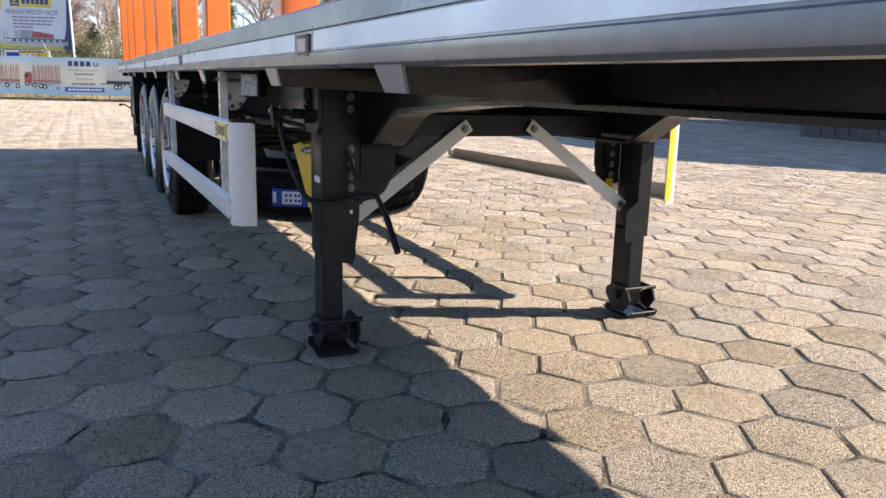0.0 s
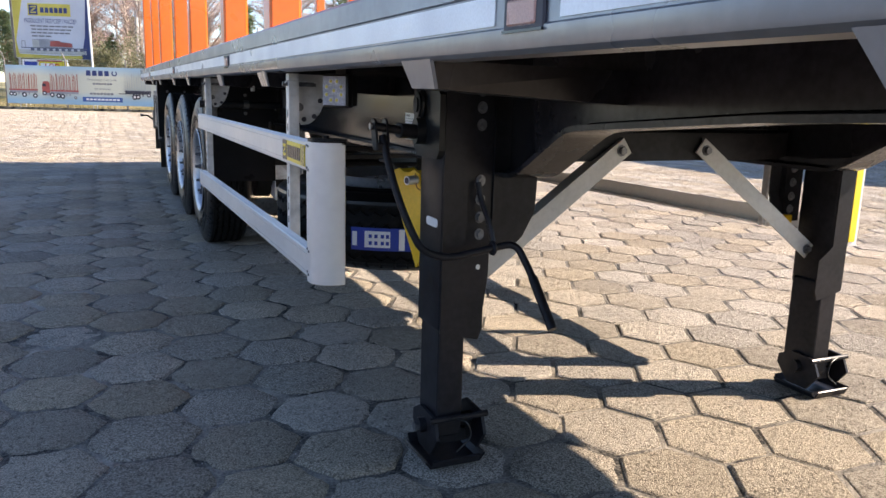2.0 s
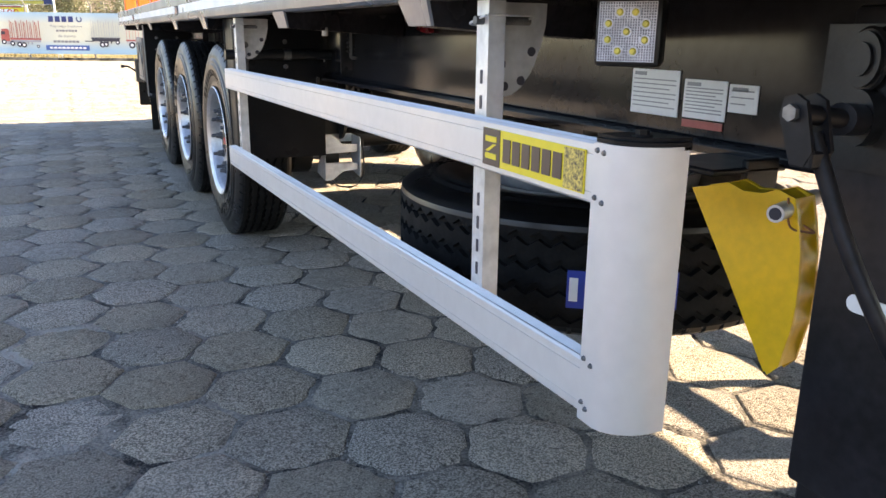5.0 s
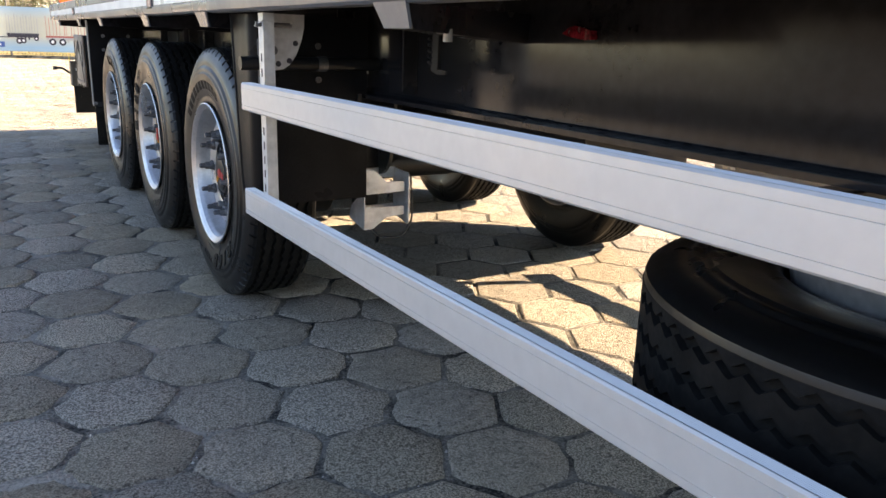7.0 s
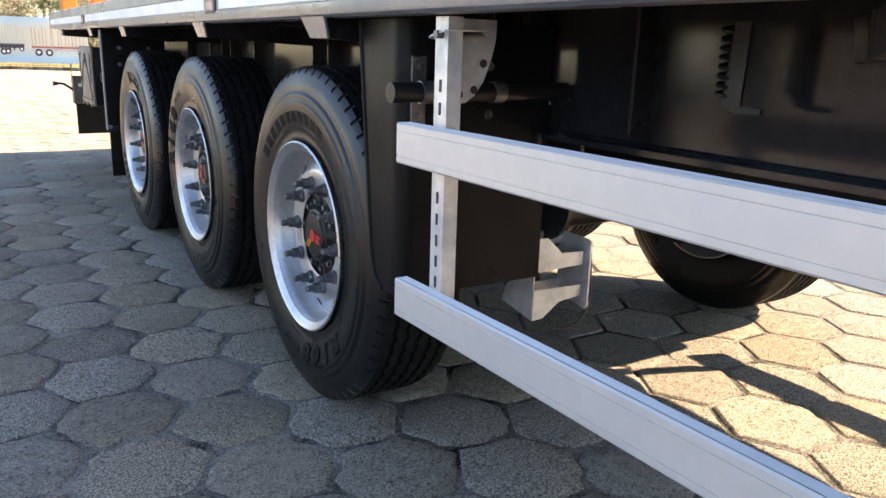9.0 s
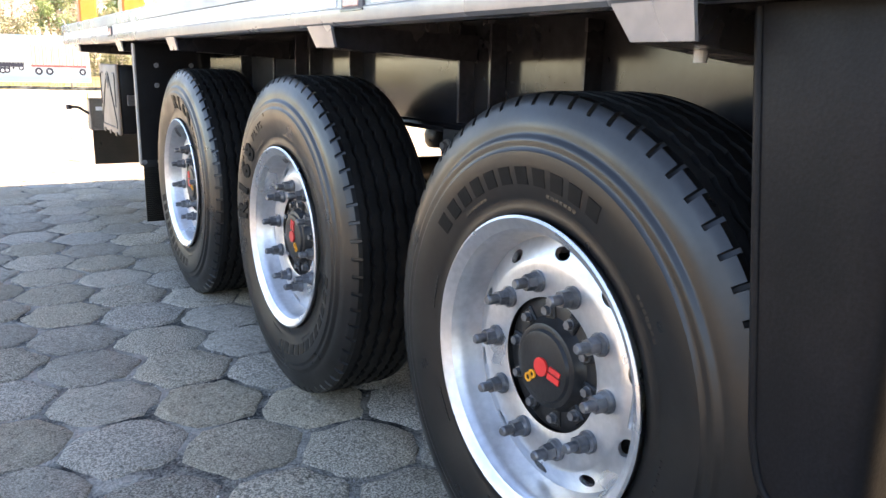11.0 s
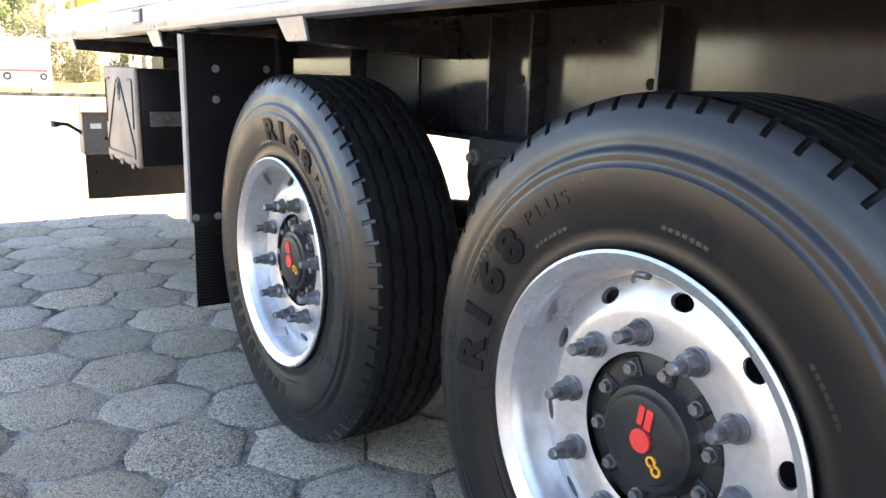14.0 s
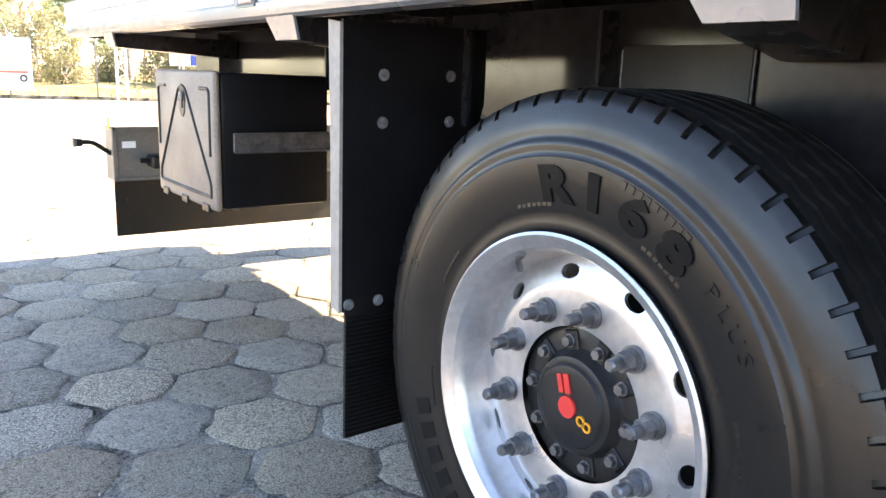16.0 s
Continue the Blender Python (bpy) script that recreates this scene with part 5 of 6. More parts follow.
part("flat_bar", prism(B(), [(6.735, 0.40), (6.745, 0.388), (6.870, 0.41), (6.870, 0.60), (6.745, 0.597), (6.735, 0.585)], "x", 1.272, 1.278), M_ZINC, hold, "upright flat bar")
bm = B()
tube(bm, rounded([(1.12, 6.76, 0.385), (1.15, 6.75, 0.345), (1.25, 6.745, 0.335), (1.30, 6.75, 0.40), (1.295, 6.76, 0.58)], 0.05, 5), 0.004, 6)
part("cable_loop", bm, M_WIRE, hold)
part("hanger_post", box(B(), 1.10, 1.20, 6.866, 6.90, 0.40, 0.93), M_BLACK_MATT, hold)
bm = B()
box(bm, 1.06, 1.10, 6.745, 6.80, 0.98, 0.992, 0.001)
box(bm, 1.06, 1.066, 6.745, 6.80, 0.94, 0.992, 0.001)
box(bm, 1.05, 1.07, 6.755, 6.79, 0.915, 0.945, 0.004)
part("valve_bracket", bm, M_ZINC, trailer, "small zinc valve bracket")
bm = B()
prism(bm, [(6.10, 1.178), (6.135, 1.178), (6.145, 1.02), (6.11, 1.01), (6.06, 1.012), (6.06, 1.022), (6.105, 1.024)], "x", 1.02, 1.028)
hb = part("hose_bracket", bm, M_BLACK_MATT, trailer, "black hose bracket")
part("coiled_line", tube(B(), [(1.03 + 0.014 * math.cos(a), 6.15 + 0.014 * math.sin(a), 1.17 - 0.0027 * a) for a in np.linspace(0, 50, 160)], 0.004, 6), M_BLACK_MATT, hb, "black coiled air line", smooth=50)
bm = B()
prism(bm, [(5.544, 1.122), (5.548, 1.143), (5.570, 1.148), (5.607, 1.154), (5.628, 1.149), (5.654, 1.135), (5.627, 1.128), (5.570, 1.120)], "x", 1.116, 1.136)
box(bm, 1.112, 1.122, 5.560, 5.566, 1.121, 1.146, 0.002)
part("side_marker_red", bm, material("dark_red_lens", (0.22, 0.012, 0.022), 0.18, vary=0.3, fine=160, coarse=40, bump=0.2), trailer, "small dark red marker lamp", smooth=35)

# ---- tool box ----
tb = thing("tool_box", (0.86, 11.82, 0.62), "black plastic tool box with an embossed lid under the deck", "tool box")
TBX, TY0, TY1, TZ0, TZ1 = 0.684, 11.53, 12.12, 0.616, 1.056
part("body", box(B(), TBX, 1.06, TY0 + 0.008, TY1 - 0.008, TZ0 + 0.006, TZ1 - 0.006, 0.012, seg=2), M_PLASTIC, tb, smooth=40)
# the lid's warm pale base includes light reflected from the sunlit ground
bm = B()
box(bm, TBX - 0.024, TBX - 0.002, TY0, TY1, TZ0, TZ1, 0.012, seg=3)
lid = part("lid", bm, material("dusty_plastic_ground_glow", (0.225, 0.178, 0.142), 0.55, vary=0.12, fine=120, coarse=4, bump=0.3), tb, "grey dusty lid with raised ribs, glow of sunlit ground in its colour", smooth=40)
bm = B()
yc = (TY0 + TY1) / 2
for pts in ([(TY0 + 0.04, 0.66), (TY0 + 0.04, 0.70), (yc - 0.03, 1.00), (yc + 0.03, 1.00), (TY1 - 0.04, 0.70), (TY1 - 0.04, 0.66), (TY0 + 0.04, 0.66)], [(TY0 + 0.04, 0.79), (TY0 + 0.04, 1.0), (TY0 + 0.12, 1.0)], [(TY1 - 0.04, 0.79), (TY1 - 0.04, 1.0), (TY1 - 0.12, 1.0)]):
    tube(bm, rounded([(TBX - 0.024, y, z) for y, z in pts], 0.02, 4), 0.006, 8)
part("rib", bm, M_BLACK_MATT, lid, smooth=50)
bm = B()
disc_hull(bm, [(0.030 * math.cos(a), 0.055 * math.sin(a)) for a in np.linspace(0, 2 * math.pi, 25)[:-1]], 0.003, pose(TBX - 0.024, yc, 0.955) @ Matrix.Rotation(radians(-90), 4, "Y") @ Matrix.Rotation(radians(90), 4, "Z"))
part("latch_pocket", bm, M_BLACK_MATT, lid)
bm = B()
box(bm, TBX - 0.034, TBX - 0.025, yc - 0.016, yc + 0.016, 0.955, 0.985, 0.003)
box(bm, TBX - 0.032, TBX - 0.025, yc - 0.008, yc + 0.008, 0.93, 0.96, 0.002)
part("latch", bm, M_NUT, lid, "zinc latch", smooth=30)
for y in (TY0 + 0.09, yc, TY1 - 0.09):
    part("hinge", box(B(), TBX - 0.030, TBX - 0.01, y - 0.03, y + 0.03, TZ0 - 0.008, TZ0 + 0.018, 0.003), M_BLACK_MATT, lid)
bm = B()
box(bm, 0.72, 1.07, TY0 - 0.003, TY0 + 0.006, 0.805, 0.865, 0.002)
box(bm, 0.72, 1.07, TY0 - 0.022, TY0 - 0.003, 0.862, 0.867)
box(bm, 0.72, 1.07, TY0 - 0.022, TY0 - 0.003, 0.803, 0.808)
hexbolt(bm, (0.80, TY0 - 0.003, 0.838), (0, -1, 0), 0.006, 0.006)
hexbolt(bm, (0.95, TY0 - 0.003, 0.838), (0, -1, 0), 0.006, 0.006)
part("strap", bm, M_NUT, tb, "galvanised strap", smooth=30)
for y in (TY0 + 0.1, TY1 - 0.1):
    part("box_hanger", box(B(), 1.05, 1.075, y - 0.02, y + 0.02, 0.64, 1.01), M_BLACK, tb)

# ---- rear: underrun beam, flap, outline arm ----
bm = B()
box(bm, 0.70, XR - 0.125, 12.93, 13.03, 0.548, 0.775, 0.006)
box(bm, 0.690, 0.710, 12.915, 13.045, 0.538, 0.788, 0.004)
box(bm, 0.69, XR - 0.115, 12.915, 12.93, 0.768, 0.788, 0.003)
box(bm, 0.69, XR - 0.115, 12.915, 12.93, 0.538, 0.556, 0.003)
ub = part("underrun_beam", bm, M_UNDERRUN, trailer, "dark grey rear underrun beam, its sheen put into the grey", smooth=30)
part("beam_label", box(B(), 0.735, 0.795, 12.926, 12.929, 0.69, 0.72), M_WHITE, ub, "small white label")
bm = B()
box(bm, 0.84, 0.92, 12.83, 12.93, 0.60, 0.66, 0.01)
cyl(bm, (0.80, 12.88, 0.635), (0.84, 12.88, 0.635), 0.012, 10)
part("lamp_plug", bm, M_BLACK_MATT, ub, smooth=30)
bm = B()
prism(bm, [(0.716, 0.55), (2 * XC - 0.716, 0.55), (2 * XC - 0.716, 0.256), (0.716, 0.256)], "y", 13.03, 13.036)
part("rear_flap", bm, M_RUBBER, trailer, "wide black rubber flap")
bm = B()
tube(bm, rounded([(0.71, 12.96, 0.652), (0.68, 12.96, 0.672), (0.615, 12.96, 0.718), (0.555, 12.96, 0.718)], 0.02, 4), 0.011, 8)
box(bm, 0.535, 0.572, 12.945, 12.975, 0.70, 0.735, 0.005)
arm = part("outline_lamp_arm", bm, M_RUBBER, trailer, "black rubber outline lamp arm", smooth=40)
part("lamp_lens", box(B(), 0.530, 0.545, 12.940, 12.980, 0.698, 0.737, 0.004), M_GLASSY, arm, "pale lamp lens")
part("yellow_flag", box(B(), 0.686, 0.691, 12.96, 12.98, 0.775, 0.83), M_YELLOW_PRINT, trailer, "small yellow tab")
for x in (1.11, 2 * XC - 1.11):
    part("beam_drop", box(B(), x - 0.04, x + 0.04, 12.94, 13.02, 0.775, 1.0, 0.005), M_BLACK, trailer)

# ---- surroundings: fence with banners, hoarding, hall, trees ----
def on_fence(s, z, off=0.0):
    p = FENCE_P + FENCE_D * s - FENCE_N * off
    return Vector((p.x, p.y, z))


FM = Matrix(((FENCE_D.x, 0, -FENCE_N.x, FENCE_P.x), (FENCE_D.y, 0, -FENCE_N.y, FENCE_P.y), (0, 1, 0, 0), (0, 0, 0, 1)))   # own axes: along, up, towards the yard
fence = thing("fence", tuple(on_fence(0, 0)), "wire mesh fence on slim posts behind the yard", "fence")
bm = B()
cyl(bm, (0, 0, 0), (0, 0, 2.05), 0.030, 8)
tube(bm, [(0, 0, 2.05), (-0.13, 0.06, 2.34)], 0.024, 6)
post_me = link_mesh("post", bm, M_FENCEPOST, 40)
for i, s in enumerate(-5.57 + 2.43 * np.arange(-10, 17)):
    o = new("post", post_me)
    o.parent = fence
    o.matrix_parent_inverse = world_of(fence).inverted()
    o.matrix_basis = Matrix.Translation(on_fence(s, 0))
bm = B()
for z in np.arange(0.15, 2.05, 0.2):
    tube(bm, [on_fence(-30, z), on_fence(41, z)], 0.005, 4)
for s in np.arange(-28, 41, 0.25):
    tube(bm, [on_fence(s, 0.05), on_fence(s, 2.03)], 0.004, 3)
tagged(part("wire_mesh", bm, M_GREENPOST, fence), kind="stuff")
bm = B()
for k in range(3):
    tube(bm, [on_fence(-30, 2.12 + k * 0.08, -0.03 * k), on_fence(41, 2.12 + k * 0.08, -0.03 * k)], 0.004, 3)
part("top_wire", bm, M_GREENPOST, fence)
bm = B()
prism(bm, [(-30, 0.0), (41, 0.0), (41, 0.10), (-30, 0.10)], "z", -0.1, 0.03, FM)
part("kerb", bm, M_JOINT, fence, "low dark kerb")


def round_print(bm, c, z, r, off, base):
    vs = [bm.verts.new(base @ Vector((c + r * math.cos(a), z + r * math.sin(a), off))) for a in np.linspace(0, 2 * math.pi, 17)[:-1]]
    bm.faces.new(vs)


def print_trailer(parent, s0, s1, bed, top, ink, frame_ink, stakes, wheels, stake_ink, drawbar=0.0, cab=None):
    """A log trailer printed on the cloth: bed, dark running gear, upright stakes, wheels with pale hubs."""
    rng = np.random.default_rng(int(abs(s0) * 100))
    low, red, pale, dark = B(), B(), B(), B()
    sheet(red, s0, s1, bed - 0.03, bed + 0.03, FM, 0.072)
    sheet(low, s0 + 0.02, s1 - 0.02, bed - 0.12, bed - 0.03, FM, 0.070)
    if drawbar:
        sheet(low, s0 - drawbar, s0 + 0.1, bed - 0.13, bed - 0.10, FM, 0.070)
    for i in range(4):
        a = s0 + (0.30 + 0.12 * i) * (s1 - s0)
        sheet(low, a, a + 0.05, bed - 0.20, bed - 0.11, FM, 0.069)
    n = stakes
    for i in range(n):
        a = s0 + 0.03 + (s1 - s0 - 0.07) * (i + 0.25 * rng.uniform(-1, 1)) / max(1, n - 1)
        w, lean = 0.009 + 0.004 * (i % 2), 0.008 * rng.normal()
        h = top - 0.05 * (i % 3)
        pale.faces.new([pale.verts.new(FM @ Vector(q)) for q in ((a - w, bed, 0.074), (a + w, bed, 0.074), (a + w + lean, h, 0.074), (a - w + lean, h, 0.074))])
    if cab:
        c0, c1, ch = cab
        red.faces.new([red.verts.new(FM @ Vector(q)) for q in ((c0, bed - 0.10, 0.072), (c1, bed - 0.10, 0.072), (c1, ch - 0.06, 0.072), (c1 - 0.08, ch, 0.072), (c0 + 0.05, ch - 0.02, 0.072), (c0, ch - 0.18, 0.072))])
        sheet(dark, c0 + 0.02, c0 + 0.16, ch - 0.22, ch - 0.10, FM, 0.075)
        sheet(low, c0, s0 + 0.05, bed - 0.20, bed - 0.09, FM, 0.0735)
    hub = B()
    for c, z, r in wheels:
        round_print(dark, c, z, r, 0.076, FM)
        round_print(hub, c, z, r * 0.45, 0.078, FM)
    for name, bm, mat in (("printed_bed", red, ink), ("printed_chassis", low, frame_ink), ("printed_rack", pale, stake_ink), ("printed_wheel", dark, M_DARKINK), ("printed_hub", hub, M_WHITE)):
        tagged(part(name, bm, mat, parent), kind="stuff")


def fitted_words(words, s0, s1, z0, z1, base):
    """Flat words that fill a given field."""
    bm = flat_words(B(), words, 1.0, Matrix())
    xs, ys = [v.co.x for v in bm.verts], [v.co.y for v in bm.verts]
    kx, ky = (s1 - s0) / (max(xs) - min(xs)), (z1 - z0) / (max(ys) - min(ys))
    x0, y0 = min(xs), min(ys)
    for v in bm.verts:
        v.co = base @ Vector((s0 + (v.co.x - x0) * kx, z0 + (v.co.y - y0) * ky, 0))
    return bm


banner = thing("fence_banner", tuple(on_fence(-1.6, 0.24, 0.06)), "long pale banner with printed log trailers tied to the fence", "banner")
bm = B()
n = 60
BS0, BS1 = -5.53, 2.37
for i in range(n):
    s0, s1 = BS0 + (BS1 - BS0) * i / n, BS0 + (BS1 - BS0) * (i + 1) / n
    w0, w1 = 0.012 * math.sin(s0 * 2.1), 0.012 * math.sin(s1 * 2.1)
    vs = [bm.verts.new(FM @ Vector(p)) for p in ((s0, 0.24, 0.05 + w0), (s1, 0.24, 0.05 + w1), (s1, 1.79, 0.05 + w1), (s0, 1.79, 0.05 + w0))]
    bm.faces.new(vs)
part("cloth", bm, M_BANNER, banner)
print_trailer(banner, -5.42, -4.28, 0.80, 1.47, M_SIGNRED, M_SIGNGREY, 17, ((-5.35, 0.63, 0.085), (-5.22, 0.62, 0.085), (-4.83, 0.60, 0.10), (-4.40, 0.57, 0.095)), M_SIGNRED)
print_trailer(banner, -3.78, -2.64, 0.79, 1.48, M_SIGNRED, M_SIGNGREY, 16, ((-4.02, 0.68, 0.09), (-3.72, 0.62, 0.095), (-3.46, 0.59, 0.10), (-3.30, 0.57, 0.10), (-2.78, 0.52, 0.06)), M_SIGNRED, cab=(-4.11, -3.80, 1.17))
print_trailer(banner, -0.78, 0.30, 0.85, 1.54, M_DARKINK, M_DARKINK, 12, ((-0.38, 0.61, 0.11), (-0.24, 0.62, 0.10), (0.20, 0.70, 0.085)), M_PALEPRINT, drawbar=0.24)
print_trailer(banner, 0.52, 2.25, 0.78, 1.50, M_SIGNRED, M_PALEPRINT, 15, ((0.74, 0.60, 0.125), (1.08, 0.60, 0.125), (2.12, 0.60, 0.11)), M_FAINTRED)
for i in range(4):
    part("title_block", prism(B(), [(-2.31 + i * 0.245, 1.44), (-2.12 + i * 0.245, 1.44), (-2.13 + i * 0.245, 1.65), (-2.30 + i * 0.245, 1.65)], "z", 0.072, 0.074, FM), M_SIGNBLUE, banner)
bm = B()
ring = [(math.cos(a), math.sin(a)) for a in np.linspace(2.2, 7.2, 17)]
for (a0, b0), (a1, b1) in zip(ring, ring[1:]):
    bm.faces.new([bm.verts.new(FM @ Vector((-1.17 + r * a, 1.55 + r * b, 0.074))) for r, a, b in ((0.065, a0, b0), (0.11, a0, b0), (0.11, a1, b1), (0.065, a1, b1))])
part("title_ring", bm, M_SIGNBLUE, banner, "open dark blue ring")
for k, (z0, z1, a, b) in enumerate(((1.08, 1.15, -2.06, -1.26), (0.67, 0.75, -2.20, -1.22))):
    for q in range(7):
        d = (b - a) / 7
        part("printed_bar", sheet(B(), a + q * d, a + (q + 0.8) * d, z0, z1, FM, 0.072), M_GREYPRINT, banner)
tagged(part("printed_words", fitted_words("Przyczepy 3-osiowe", -2.27, -1.09, 1.22, 1.33, FM @ Matrix.Translation((0, 0, 0.072))), M_GREYPRINT, banner, "dark grey words"), kind="stuff")
tagged(part("printed_words", fitted_words("do drewna", -2.00, -1.36, 0.87, 0.97, FM @ Matrix.Translation((0, 0, 0.072))), M_GREYPRINT, banner), kind="stuff")
part("printed_strip", sheet(B(), -2.50, -0.88, 0.38, 0.57, FM, 0.072), M_STRIPBLUE, banner, "blue strip")
for q in range(9):
    part("strip_bar", sheet(B(), -2.36 + q * 0.155, -2.24 + q * 0.155, 0.44, 0.51, FM, 0.076), M_WHITE, banner)

# large hoarding behind the fence
HB = FM @ Matrix.Translation((0, 0, -2.0))
hoard = thing("hoarding", tuple(HB @ Vector((-4.4, 0, 0))), "large white hoarding with a yellow logo panel on poles", "hoarding")
HZ0, HZ1 = 2.14, 4.78
part("board", prism(B(), [(-5.98, HZ0), (-2.83, HZ0), (-2.87, HZ1), (-6.02, HZ1)], "z", -0.06, 0.0, HB), M_BOARDWHITE, hoard)
part("board_frame", prism(B(), [(-6.07, HZ0 - 0.03), (-5.98, HZ0 - 0.03), (-6.02, HZ1 + 0.03), (-6.11, HZ1 + 0.03)], "z", -0.05, 0.02, HB), M_FENCEPOST, hoard, "dark edge frame")
part("blue_wedge", prism(B(), [(-3.24, HZ0 + 0.01), (-2.84, HZ0 + 0.01), (-2.875, HZ1 - 0.01), (-2.93, HZ1 - 0.01), (-3.03, 3.11)], "z", 0.002, 0.006, HB), M_SIGNBLUE, hoard)
bm = B()
prism(bm, [(-5.97, HZ0 + 0.01), (-3.17, HZ0 + 0.01), (-3.17, 2.30), (-4.4, 2.27), (-5.84, 2.32), (-5.93, 2.9), (-5.66, 4.2), (-5.55, HZ1 - 0.01), (-6.01, HZ1 - 0.01)], "z", 0.002, 0.006, HB)
part("yellow_border", bm, M_SIGNYELLOW, hoard, "yellow swoosh along the edge")
part("logo_panel", sheet(B(), -5.36, -3.58, 3.93, 4.44, HB, 0.008), M_SIGNYELLOW, hoard, "yellow panel")
part("logo_square", sheet(B(), -5.31, -4.95, 3.97, 4.38, HB, 0.012), M_SIGNBLUE, hoard)
bm = B()
sheet(bm, -5.25, -5.01, 4.27, 4.32, HB, 0.015)
sheet(bm, -5.25, -5.01, 4.04, 4.09, HB, 0.015)
prism(bm, [(-5.25, 4.13), (-5.16, 4.13), (-5.01, 4.23), (-5.10, 4.23)], "z", 0.013, 0.015, HB)
part("logo_mark", bm, M_SIGNYELLOW, hoard)
for i in range(6):
    part("logo_block", sheet(B(), -4.84 + i * 0.195, -4.69 + i * 0.195, 4.06, 4.28, HB, 0.012), M_SIGNBLUE, hoard)
part("slogan", fitted_words("PRODUCENT PRZYCZEP I NACZEP", -5.53, -3.35, 3.63, 3.81, HB @ Matrix.Translation((0, 0, 0.008))), M_SIGNBLUE, hoard, "dark blue words")
for z, a, b in ((3.47, -5.30, -3.46), (3.33, -5.26, -3.56), (3.19, -5.28, -3.62), (3.05, -5.26, -4.40)):
    n = int((b - a) / 0.23)
    for q in range(n):
        d = (b - a) / n
        part("text_bar", sheet(B(), a + q * d, a + (q + 0.85) * d, z, z + 0.06, HB, 0.008), M_GREYPRINT, hoard)
part("picture_road", sheet(B(), -5.84, -3.0, 2.33, 2.50, HB, 0.006), M_PALEPRINT, hoard)
part("picture_hall", prism(B(), [(-5.26, 2.56), (-3.58, 2.56), (-3.58, 2.80), (-4.6, 2.96), (-5.26, 2.94)], "z", 0.004, 0.007, HB), M_SIGNGREY, hoard)
part("picture_gable", prism(B(), [(-5.26, 2.58), (-4.98, 2.58), (-4.98, 2.90), (-5.26, 2.93)], "z", 0.008, 0.010, HB), M_PALEPRINT, hoard)
part("picture_truck", prism(B(), [(-4.53, 2.66), (-3.58, 2.64), (-3.60, 2.80), (-4.05, 2.84), (-4.12, 2.90), (-4.50, 2.88)], "z", 0.011, 0.013, HB), M_SIGNRED, hoard)
bm = B()
sheet(bm, -5.75, -2.96, 2.565, 2.60, HB, 0.015)
for i in range(9):
    a = -5.35 + i * 0.26
    sheet(bm, a, a + 0.15, 2.46, 2.565, HB, 0.015)
part("picture_trailers", bm, M_TRAILERPRINT, hoard)
bm = B()
for a, b, z0, z1 in ((-5.72, -5.69, 2.60, 2.86), (-5.58, -5.55, 2.60, 2.86), (-5.72, -5.55, 2.84, 2.87)):
    sheet(bm, a, b, z0, z1, HB, 0.015)
part("picture_gate", bm, M_SIGNGREY, hoard)
part("pole", cyl(B(), HB @ Vector((-2.74, 0, 0.03)), HB @ Vector((-2.82, HZ1 + 0.3, 0.03)), 0.045, 10), M_WHITE, hoard, "white slanted pole", smooth=40)
part("pole", cyl(B(), HB @ Vector((-5.9, 0, -0.11)), HB @ Vector((-5.9, HZ1, -0.11)), 0.05, 10), M_POST, hoard, smooth=40)
low = thing("low_sign", tuple(FM @ Vector((-4.6, 0, -1.7))), "low printed sign behind the fence with a number", "sign")
LB = FM @ Matrix.Translation((0, 0, -1.7))
part("panel", box(B(), -5.62, -3.72, 1.45, 2.08, -0.03, 0.0, m=LB), M_WHITE, low)
part("yellow_half", sheet(B(), -4.93, -3.75, 1.47, 2.03, LB, 0.004), M_YELLOW_PRINT, low)
part("blue_half", sheet(B(), -5.54, -5.0, 1.50, 1.98, LB, 0.006), M_BLUE, low)
part("red_band", sheet(B(), -5.0, -3.95, 2.00, 2.06, LB, 0.008), M_SIGNRED, low)
part("white_field", sheet(B(), -4.86, -4.25, 1.60, 1.93, LB, 0.008), M_WHITE, low)
part("number", fitted_words("100", -4.66, -4.06, 1.66, 1.93, LB @ Matrix.Translation((0, 0, 0.012))), M_RED, low, "red number")
for a in (-5.45, -3.9):
    part("leg", cyl(B(), LB @ Vector((a, 0, -0.06)), LB @ Vector((a, 2.05, -0.06)), 0.03, 8), M_POST, low)
# thin stakes that hold the lower edge of the banner
for a in (-5.09, -4.87, -2.14, -1.99):
    part("stake", cyl(B(), on_fence(a, 0.0, -0.1), on_fence(a, 0.5, -0.1), 0.02, 8), M_POST, fence, "thin pale stake")

# lattice post and small sign by the fence
for s, lab in ((4.87, "pale lattice post beside the fence"),):
    lp = thing("lattice_post", tuple(on_fence(s, 0, 0.05)), lab, "post")
    bm = B()
    c = on_fence(s, 0, 0.05)
    for dx in (-0.14, 0.14):
        for dy in (-0.08, 0.08):
            tube(bm, [c + Vector((dx, dy, 0)), c + Vector((dx, dy, 3.6))], 0.022, 6)
    part("chord", bm, M_POST, lp)
    bm = B()
    for i in range(18):
        z = 0.1 + i * 0.19
        e = 1 if i % 2 else -1
        tube(bm, [c + Vector((-0.14 * e, -0.08, z)), c + Vector((0.14 * e, -0.08, z + 0.19))], 0.012, 5)
    part("lacing", bm, M_POST, lp)
wb = thing("white_board", tuple(on_fence(6.6, 0, -0.5)), "small white board with a blue edge behind the fence", "board")
WM = FM @ Matrix.Translation((6.7, 0.18, -0.5))
